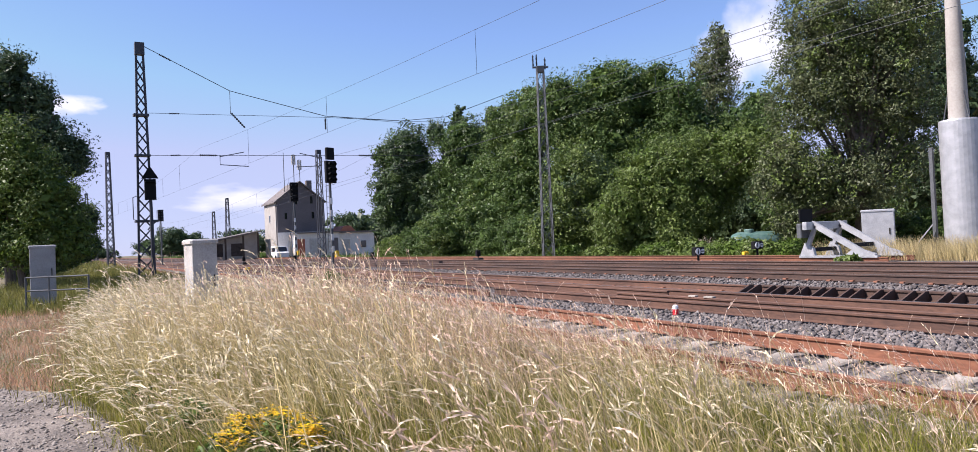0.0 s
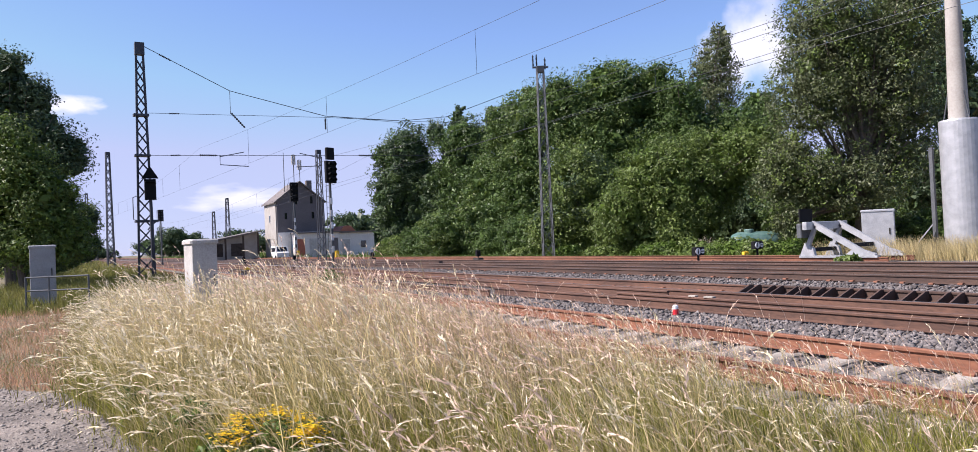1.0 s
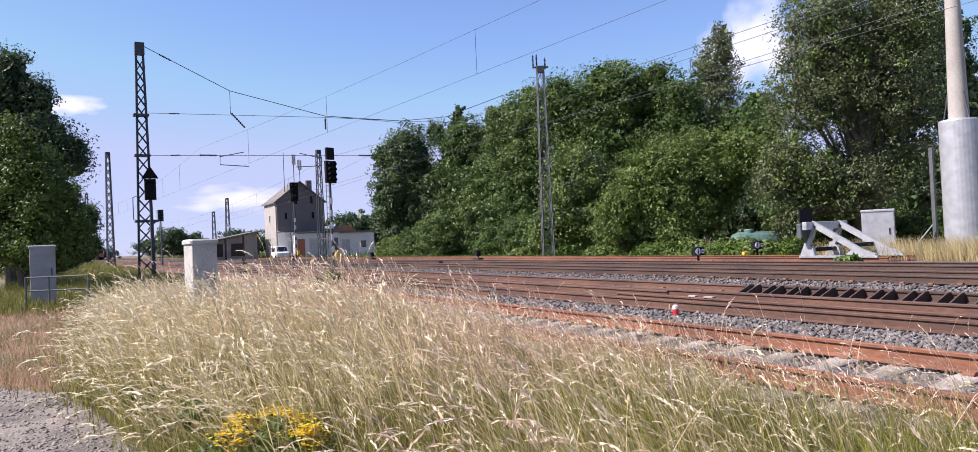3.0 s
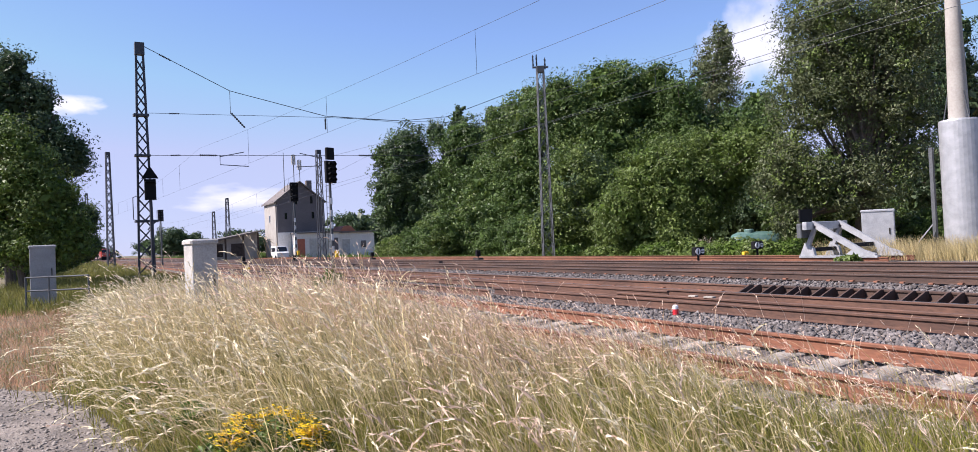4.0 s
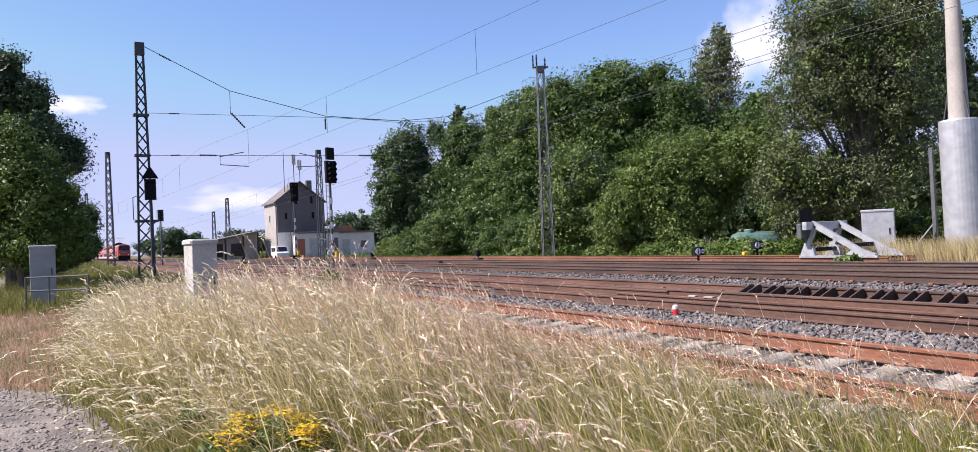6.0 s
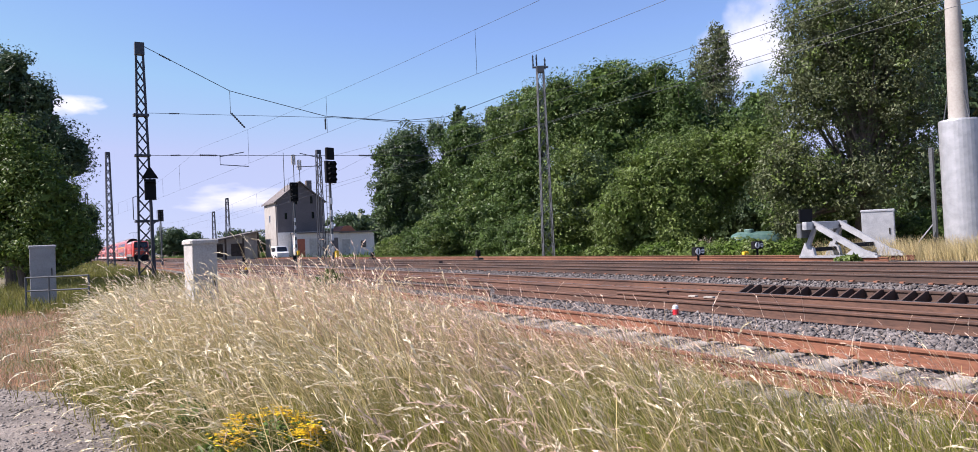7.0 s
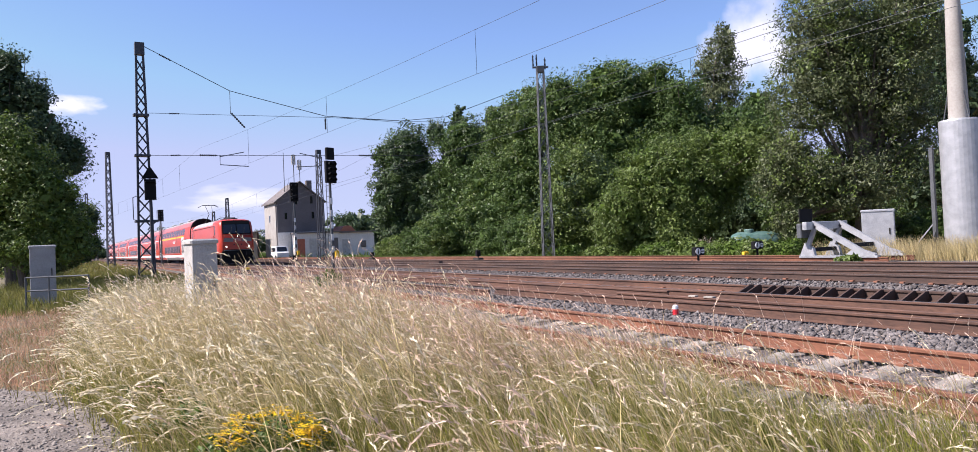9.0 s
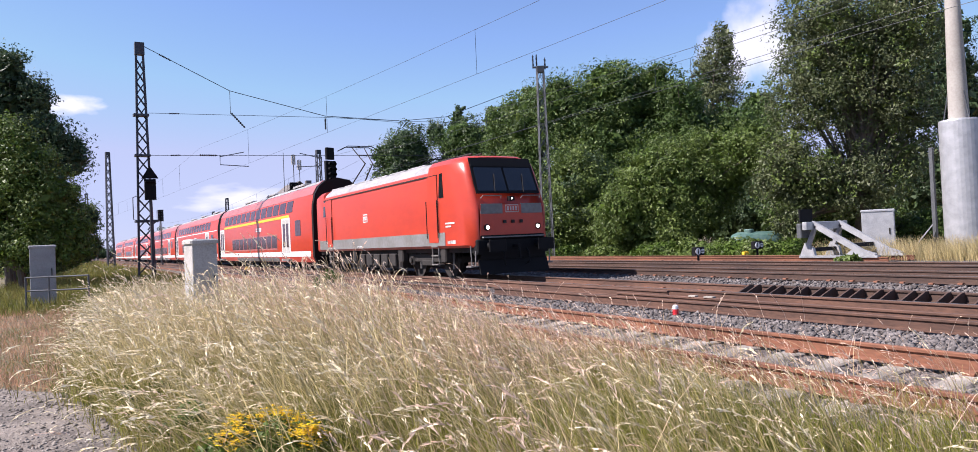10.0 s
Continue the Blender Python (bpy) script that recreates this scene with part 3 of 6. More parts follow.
# ---- trees ----
def crown_mesh(name, blobs, count, leaf, mat, clump=0.9, droop=0.0, seed=1):
    """Leaves on the outsides of many small clumps, spread over ellipsoids (x, y, z, rx, ry, rz)."""
    r = np.random.default_rng(seed)
    share = np.array([(b[3] * b[4] * b[5]) ** 0.7 for b in blobs])
    share /= share.sum()
    count, leaf = int(count * 1.75), leaf * 0.94
    out = []
    per = 70
    for b, part_of in zip(blobs, share):
        nc = max(6, int(count * part_of / per))
        d = r.normal(0, 1, (nc, 3))
        d /= np.linalg.norm(d, axis=1)[:, None]
        rad = r.random(nc) ** 0.3 * (0.75 + 0.35 * r.random(nc))
        c = np.array(b[:3]) + d * rad[:, None] * np.array(b[3:])
        cs = np.minimum(clump, 0.55 * min(b[3:])) * (0.5 + 0.8 * r.random(nc) ** 1.5)
        o = r.normal(0, 1, (nc, per, 3))
        o /= np.linalg.norm(o, axis=2)[:, :, None]
        reach = 0.45 + 0.6 * r.random((nc, per, 1)) ** 0.6
        stray = r.random((nc, per, 1)) < 0.05
        reach = np.where(stray, reach * 1.4, reach)
        off = o * reach * cs[:, None, None]
        off[:, :, 2] = off[:, :, 2] * 0.75 - droop * r.random((nc, per)) * cs[:, None] * 1.6
        p = (c[:, None] + off).reshape(-1, 3)
        nrm = o.reshape(-1, 3) * 0.9 + np.repeat(d, per, 0) * 0.3 + r.normal(0, 0.55, p.shape) + np.array([0, 0, 0.35])
        nrm /= np.linalg.norm(nrm, axis=1)[:, None]
        u = np.cross(nrm, r.normal(0, 1, p.shape))
        u[:, 2] -= droop * 1.2
        u /= np.linalg.norm(u, axis=1)[:, None] + 1e-9
        w = np.cross(nrm, u)
        s = leaf * (0.5 + 0.9 * r.random(len(p)))[:, None]
        quad = np.stack([p - u * s, p + w * s * 0.85 + nrm * s * 0.12, p + u * s], 1)
        out.append(quad[quad[:, :, 2].min(1) > GROUND + 0.02 if name != "crown" else quad[:, :, 2].min(1) > 0.02])
        if name == "crown" and leaf > 0.05:
            # oversized leaves added deep inside block light and close the crown
            ni = int(count * part_of * (0.018 if droop else 0.1))
            d = r.normal(0, 1, (ni, 3))
            d /= np.linalg.norm(d, axis=1)[:, None]
            p = np.array(b[:3]) + d * (r.random(ni) ** 0.4 * 0.74)[:, None] * np.array(b[3:])
            u = r.normal(0, 1, (ni, 3))
            u /= np.linalg.norm(u, axis=1)[:, None]
            w = np.cross(u, r.normal(0, 1, (ni, 3)))
            w /= np.linalg.norm(w, axis=1)[:, None]
            s = leaf * (2.3 + 1.8 * r.random(ni))[:, None]
            for sign in (1, -1):
                tri = np.stack([p - u * s, p + w * s * 0.6 * sign, p + u * s], 1)
                out.append(tri[tri[:, :, 2].min(1) > 0.02])
    v = np.concatenate(out).reshape(-1, 3)
    return raw_mesh(name, v, np.arange(len(v)).reshape(-1, 3), mat)


CROWNS = []


def tree(name, label, base, blobs, count, leaf, mat, trunk=0.2, seed=1, clump=0.9, droop=0.0, category="tree", sway=0.0, stems=1, extra=None):
    """A tapered trunk with limbs reaching into the blobs, and a crown of leaf clumps; blobs are relative to the base."""
    t = thing(name, label, category, pose(*base))
    r = random.Random(seed)
    s = Shape()
    top = max(b[2] for b in blobs)
    for k in range(stems):
        ox, oy = (r.uniform(-0.5, 0.5), r.uniform(-0.5, 0.5)) if stems > 1 else (0, 0)
        pts = [(ox + r.uniform(-0.25, 0.25) * i, oy + r.uniform(-0.25, 0.25) * i, top * i / 5 - (0.1 if i == 0 else 0)) for i in range(6)]
        for i in range(5):
            s.tube(pts[i], pts[i + 1], trunk * (1 - i / 5.6), trunk * (1 - (i + 1) / 5.6), 8, False)
        for b in (blobs if trunk > 0.04 else []):
            for j in range(4):
                a = pts[min(4, max(1, int(b[2] / top * 4 * r.uniform(0.4, 0.9))))]
                e = Vector((b[0] + r.uniform(-.7, .7) * b[3], b[1] + r.uniform(-.7, .7) * b[4], b[2] + r.uniform(-.3, .8) * b[5]))
                mid = Vector(a).lerp(e, 0.5) + Vector((0, 0, 0.25))
                s.tube(a, mid, trunk * 0.34, trunk * 0.2, 6, False)
                s.tube(mid, e, trunk * 0.2, trunk * 0.05, 5, False)
    part("trunk" if trunk > 0.02 else "stem", s, "bark" if trunk > 0.02 else "leaf_fresh", t, smooth=True)
    crown = part("crown", crown_mesh("crown", blobs, count, leaf, mat, clump=clump, droop=droop, seed=seed), None, t)
    if extra:
        part("crown", crown_mesh("crown", blobs, extra[1], leaf, extra[0], clump=clump, droop=droop, seed=seed + 50), None, t)
    if sway:
        CROWNS.append((crown, sway, seed))
    return t


# left of the line
tree("tree", "tall dark green broadleaf tree by the meadow", (-50.2, -3.6, GROUND), [(-0.0, -0.1, 10.1, 2.5, 2.2, 4.4), (0.9, 1.6, 8.5, 2.1, 1.9, 2.8), (1.7, 3.0, 7.6, 1.7, 1.5, 1.7), (0.2, 0.2, 12.1, 1.5, 1.3, 2.2), (1.0, 1.6, 10.9, 1.2, 1.1, 1.4), (-1.0, -1.7, 6.0, 3.3, 2.9, 3.6)], 23400, 0.102, "leaf_blue", 0.3, 11, 0.8, sway=0.7)
tree("tree", "bright green bushy tree in front of the meadow", (-42.8, -2.5, GROUND), [(-0.1, -0.2, 5.3, 2.0, 1.8, 3.3), (0.6, 1.1, 4.1, 1.9, 1.7, 2.6), (-0.4, -0.8, 7.3, 1.3, 1.2, 1.7), (1.0, 1.9, 2.8, 1.5, 1.3, 1.7), (-1.0, -1.8, 3.1, 2.1, 1.9, 2.1), (0.2, 0.4, 2.4, 2.1, 1.9, 1.4)], 21600, 0.085, "leaf_mid", 0.2, 12, 0.65, sway=0.9, extra=("leaf_fresh", 12000))
tree("bush", "dark green bush at the foot of the trees", (-54.0, -1.9, GROUND), [(1.3, 2.2, 4.1, 1.0, 0.9, 1.2), (0.7, 1.3, 2.3, 1.9, 1.7, 1.2), (1.3, 2.3, 2.3, 1.0, 0.9, 0.9), (-0.3, -0.5, 2.2, 2.0, 1.8, 1.3), (-1.3, -2.2, 2.3, 2.0, 1.8, 1.4)], 12600, 0.102, "leaf_blue", 0.12, 13, 0.6, category="bush")
tree("tree", "slender dark tree at the edge of the wood", (-77.3, 33.9, GROUND), [(-0.2, -0.5, 10.9, 3.9, 3.5, 5.0), (-1.1, -1.8, 6.6, 3.4, 3.1, 4.8), (1.1, 2.0, 6.4, 4.7, 4.3, 5.6), (-0.7, -1.1, 2.4, 2.9, 2.7, 2.0), (-1.4, -2.5, 11.9, 1.8, 1.6, 1.3)], 23400, 0.162, "leaf_blue", 0.28, 21, 1.0, extra=("leaf_dark", 9000))
tree("tree", "dark green broadleaf tree in the wood", (-70.5, 37.7, GROUND), [(-0.1, -0.3, 11.7, 3.9, 3.5, 4.0), (0.4, 0.7, 6.6, 6.1, 5.5, 6.0), (-1.1, -1.8, 2.8, 4.5, 4.1, 2.6)], 21600, 0.153, "leaf_dark", 0.3, 22, 1.0, extra=("leaf_blue", 4000))
tree("tree", "spindly tree with a thin ragged top", (-71.9, 38.9, GROUND), [(-0.5, -1.0, 15.4, 1.0, 0.9, 2.0), (1.4, 2.4, 15.2, 1.3, 1.1, 2.2), (-1.9, -3.3, 13.9, 1.6, 1.4, 1.4), (0.2, 0.5, 12.9, 3.2, 2.9, 2.0)], 4500, 0.145, "leaf_blue", 0.22, 23, 0.6)
tree("tree", "mid green tree with a rounded crown", (-61.5, 37.3, GROUND), [(0.4, 0.6, 12.2, 3.4, 3.0, 3.9), (-0.5, -0.7, 5.6, 4.3, 3.9, 5.2), (1.5, 2.4, 14.9, 1.5, 1.4, 2.3)], 19800, 0.136, "leaf_dark", 0.28, 24, 0.9, extra=("leaf_mid", 6000))
tree("tree", "tall dark oak with a dense domed crown", (-48.6, 39.6, GROUND), [(-1.8, -3.2, 12.1, 3.1, 2.8, 3.7), (0.3, 0.5, 13.2, 3.6, 3.3, 3.9), (2.2, 3.8, 13.0, 3.0, 2.7, 3.7), (-0.3, -0.5, 8.3, 5.3, 4.8, 4.6)], 32400, 0.128, "leaf_dark", 0.4, 25, 1.0, extra=("leaf_mid", 8000))
tree("tree", "dark oak behind the hazel bushes", (-43.6, 44.4, GROUND), [(-0.2, -0.4, 10.9, 2.8, 2.5, 4.1), (-1.1, -1.9, 7.4, 4.6, 4.1, 3.9), (1.9, 3.3, 8.9, 3.3, 2.9, 3.6)], 21600, 0.128, "leaf_dark", 0.4, 26, 1.0)
tree("tree", "pale birch rising above the wood", (-46.6, 51.0, GROUND), [(0.2, 0.4, 17.0, 2.2, 2.0, 2.9), (-0.1, -0.2, 13.2, 2.7, 2.4, 3.5), (0.6, 0.8, 19.3, 1.1, 1.0, 1.4), (-0.6, -1.1, 15.8, 1.2, 1.0, 1.6)], 9900, 0.119, "leaf_willow", 0.2, 27, 0.7, droop=0.6, sway=0.6)
tree("tree", "dark tree filling the gap of the wood", (-43.0, 53.5, GROUND), [(-0.3, -0.6, 10.7, 2.4, 2.1, 4.0), (0.2, 0.3, 5.9, 4.1, 3.7, 4.0)], 12600, 0.145, "leaf_dark", 0.35, 28, 1.0)
tree("tree", "dark thicket under the wood edge", (-35.1, 51.5, GROUND), [(-2.7, -4.8, 3.0, 4.6, 4.2, 2.9), (0.4, 0.6, 2.2, 5.7, 5.2, 2.6), (2.9, 5.1, 2.4, 3.3, 2.9, 3.3)], 14400, 0.145, "leaf_dark", 0.2, 36, 0.9)
tree("bush", "tall green hazel bush leaning over the siding", (-41.8, 31.6, GROUND), [(-0.2, -0.4, 4.6, 2.9, 2.6, 3.8), (0.7, 1.2, 3.2, 3.3, 3.0, 2.9), (-1.0, -1.7, 2.3, 2.2, 2.0, 1.9)], 23400, 0.111, "leaf_mid", 0.16, 31, 0.8, category="bush", stems=3, extra=("leaf_blue", 6000))
tree("bush", "broad bright green bush with a rounded top", (-33.2, 32.5, GROUND), [(-0.4, -0.7, 4.3, 3.7, 3.3, 3.6), (1.3, 2.3, 5.4, 2.9, 2.6, 2.9), (3.6, 3.2, 6.2, 2.4, 2.2, 1.9), (-1.7, -2.9, 2.7, 2.1, 1.9, 2.1), (0.3, 0.5, 2.5, 2.9, 2.6, 2.0)], 36000, 0.089, "leaf_mid", 0.16, 32, 0.7, category="bush", stems=3, extra=("leaf_fresh", 8000))
tree("bush", "leafy green bush along the track edge", (-57.4, 32.6, GROUND), [(-0.1, -0.1, 2.8, 3.7, 3.4, 2.7), (-1.8, -3.1, 2.4, 3.3, 3.0, 2.1), (1.7, 3.0, 2.8, 2.6, 2.3, 3.0)], 16200, 0.119, "leaf_dark", 0.14, 33, 0.7, category="bush", stems=3, extra=("leaf_mid", 7000))
tree("tree", "large grey-green willow with an open crown", (-22.6, 34.7, GROUND), [(-0.6, -1.2, 11.8, 2.4, 2.1, 3.1), (-1.1, -1.9, 8.3, 2.2, 2.0, 2.6), (-1.8, -3.0, 4.4, 1.9, 1.7, 2.3), (0.5, 0.8, 9.4, 3.0, 2.7, 3.8), (1.4, 2.2, 12.1, 2.6, 2.3, 3.1), (1.1, 1.9, 6.4, 2.2, 2.0, 3.0), (-0.4, -0.5, 3.8, 3.0, 2.7, 2.1), (-1.8, -2.9, 1.6, 1.2, 1.1, 1.1)], 54000, 0.085, "leaf_willow", 0.36, 34, 0.75, droop=0.25, sway=0.5, stems=3, extra=("leaf_mid", 14000))
tree("tree", "dark tree behind the concrete pole", (-27.0, 53.4, GROUND), [(-1.4, -2.3, 4.3, 2.9, 2.6, 2.9), (0.2, 0.3, 8.9, 2.2, 2.0, 5.7), (1.1, 1.9, 5.8, 2.4, 2.2, 6.2), (-0.1, -0.5, 14.2, 1.7, 1.5, 2.9), (-0.8, -1.6, 11.2, 1.8, 1.6, 4.3)], 15300, 0.119, "leaf_blue", 0.3, 35, 0.9)
tree("tree", "dark green ash standing behind the grey mast", (-55.6, 36.6, GROUND), [(0, 0, 11.6, 2.8, 2.6, 3.4), (-0.8, -0.6, 7.0, 3.4, 3.0, 3.8), (0.9, 0.6, 4.0, 3.6, 3.0, 3.6), (0.5, 0.4, 14.0, 1.4, 1.3, 1.5)], 17000, 0.128, "leaf_dark", 0.28, 29, 0.9, extra=("leaf_mid", 5000))
tree("tree", "dark thicket deep inside the wood", (-39.0, 44.5, GROUND), [(0, 0, 2.6, 4.4, 3.0, 2.8), (2.6, 1.6, 2.4, 3.0, 2.6, 2.5)], 9000, 0.14, "leaf_blue", 0.15, 37, 0.9)
# undergrowth that closes the foot of the wood
for k, (x, y, w, hgt, mt) in enumerate(((-76, 30.6, 4.0, 2.6, "leaf_mid"), (-69, 30.8, 4.0, 3.6, "leaf_dark"), (-62, 30.6, 4.0, 3.4, "leaf_dark"), (-55.5, 30.8, 3.8, 3.0, "leaf_dark"), (-49, 31.2, 3.6, 3.6, "leaf_dark"), (-44, 30.6, 3.0, 3.2, "leaf_mid"), (-38.5, 31.6, 3.4, 3.6, "leaf_mid"), (-33.5, 31.0, 3.2, 3.2, "leaf_mid"), (-25, 36.0, 3.0, 4.0, "leaf_dark"), (-19.6, 37.4, 2.6, 2.3, "leaf_dark"), (-15, 37.5, 3.2, 2.2, "leaf_blue"), (-29, 40.5, 5.0, 5.5, "leaf_dark"), (-56, 34.5, 4.0, 9.0, "leaf_dark"), (-45, 37.0, 6.0, 6.0, "leaf_dark"), (-57, 37.0, 7.0, 7.0, "leaf_dark"))):
    tree("bush", "dense green undergrowth at the foot of the wood", (x, y, GROUND), [(0, 0, hgt * 0.5, w, 1.5, hgt * 0.5), (w * 0.4, 0.2, hgt * 0.3, w * 0.6, 1.4, hgt * 0.35), (-w * 0.4, 0.1, hgt * 0.32, w * 0.6, 1.4, hgt * 0.35)], 9500, 0.105, mt, 0.08, 120 + k, 0.55, category="bush", stems=2)
tree("bramble", "bramble thicket hiding the foot of the gas tank", (-24.9, 29.2, GROUND), [(0, 0, 0.5, 1.2, 0.5, 0.55), (-1.3, 0.3, 0.5, 0.9, 0.5, 0.5), (1.2, -0.2, 0.4, 0.8, 0.5, 0.5)], 4200, 0.08, "leaf_mid", 0.03, 77, 0.35, category="bush")
# low creepers along the siding
for k, (bx0, by0, r0) in enumerate(((-36, 28.6, 1.5), (-31.8, 29.0, 1.7), (-29.4, 29.3, 1.3), (-26.6, 29.2, 1.4), (-24.3, 28.9, 1.1), (-40, 28.6, 1.4), (-45, 28.4, 1.4), (-25.4, 28.9, 1.5), (-27.6, 29.1, 1.4), (-23.2, 29.4, 1.2), (-16.1, 23.9, 0.42))):
    tree("bramble", "low bramble thicket beside the siding", (bx0, by0, GROUND), [(0, 0, 0.3 * min(1, r0), r0, min(0.9, r0), 0.55 * min(1, r0)), (0.4 * r0, 0.2 * r0, 0.5 * min(1, r0), 0.5 * r0, 0.4 * r0, 0.45 * min(1, r0))], int(2600 * r0), 0.09, "leaf_fresh" if k % 2 else "leaf_mid", 0.03, 60 + k, 0.35, category="bush")
x, y = patch(13000, -12.0, -95.0, 27.3, 30.6, lambda x, y: y > 0, 1.0)
n = len(x)
m1 = blades(x, y, np.full(n, GROUND), (0.25 + 0.35 * rng.random(n)) * (1 + 0.5 * bump(x, y, 0.4)), 0.012 + 0.01 * rng.random(n), 0.2 + 0.6 * rng.random(n), rng.random(n) * 6.28, 2)
tagged(part("verge_grass", raw_mesh("verge_grass", *m1, "leaf_fresh"), "blade"), "green weeds along the edge of the far siding", "weeds", kind="stuff")
x, y = patch(9000, -9.0, -19.0, 25.5, 31.0, lambda x, y: y > 0, 1.0)
n = len(x)
m1 = blades(x, y, np.full(n, GROUND), 0.55 + 0.55 * rng.random(n), 0.006 + 0.005 * rng.random(n), 0.1 + 0.5 * rng.random(n), WIND + rng.normal(0, 1.2, n), 3)
tagged(part("dry_grass", raw_mesh("dry_grass", *m1, "hay"), "straw"), "tall dry yellow grass round the buffer stop", "grass", kind="stuff")


# ---- the train: a red electric locomotive with double-deck coaches ----
TRACK_Y, SPEED, FRONT_AT_END = 11.8, 44.4, -19.2


def mirror(pts):
    """A closed outline in y, z from its half with y >= 0, listed from the bottom up."""
    return [(y, z) for y, z in pts] + [(-y, z) for y, z in reversed(pts) if y > 1e-6]


def slab(s, pts, d):
    """A thin plate: four corner points pushed out by the vector d."""
    p = [Vector(q) for q in pts]
    o = [q + Vector(d) for q in p]
    return s.add(p + o, [(3, 2, 1, 0), (4, 5, 6, 7), (0, 1, 5, 4), (1, 2, 6, 5), (2, 3, 7, 6), (3, 0, 4, 7)])


def side_plate(x0, x1, z0, z1, side, y=1.49, d=0.012):
    return slab(Shape(), [(x0, side * y, z0), (x1, side * y, z0), (x1, side * y, z1), (x0, side * y, z1)], (0, side * d, 0))


def wheel_shape(x, y, r):
    s = Shape()
    for a, b, q in ((-0.07, 0.07, r), (-0.1, -0.07, r + 0.03)):
        s.tube((x, y + a, r), (x, y + b, r), q if q == r else r + 0.025, n=20)
    return s.tube((x, y - 0.12, r), (x, y + 0.12, r), 0.13, n=10)


def bogie(parent, x, wheelbase, r):
    bg = part("bogie", Shape().box(x - wheelbase / 2 - 0.75, x + wheelbase / 2 + 0.75, -0.95, 0.95, 0.5, 0.72, 0.05), "under", parent, "dusty dark bogie frame")
    for side in (-1, 1):
        f = Shape()
        f.box(x - wheelbase / 2 - 0.6, x + wheelbase / 2 + 0.6, side * 1.05 - 0.09, side * 1.05 + 0.09, 0.55, 0.85, 0.04)
        f.box(x - 0.5, x + 0.5, side * 1.05 - 0.12, side * 1.05 + 0.12, 0.42, 0.6, 0.03)
        part("side_frame", f, "under", bg)
        for dx in (-wheelbase / 2, wheelbase / 2):
            part("wheel", wheel_shape(x + dx, side * 0.78, r), "under", bg, smooth=False)
            ax = Shape().box(x + dx - 0.17, x + dx + 0.17, side * 1.12 - 0.08, side * 1.12 + 0.08, r - 0.17, r + 0.17, 0.05)
            ax.tube((x + dx, side * 1.1, r), (x + dx, side * 1.26, r), 0.1, n=10)
            part("axle_box", ax, "under", bg)
            for q in (-0.3, 0.3):
                part("spring", Shape().tube((x + dx + q, side * 1.08, r - 0.05), (x + dx + q, side * 1.08, 0.85), 0.075, n=8), "under", bg)
            part("brake_rod", Shape().bar((x + dx + 0.62, side * 1.1, 0.3), (x + dx + 0.62, side * 1.1, 0.9), 0.05), "band", bg)
    return bg


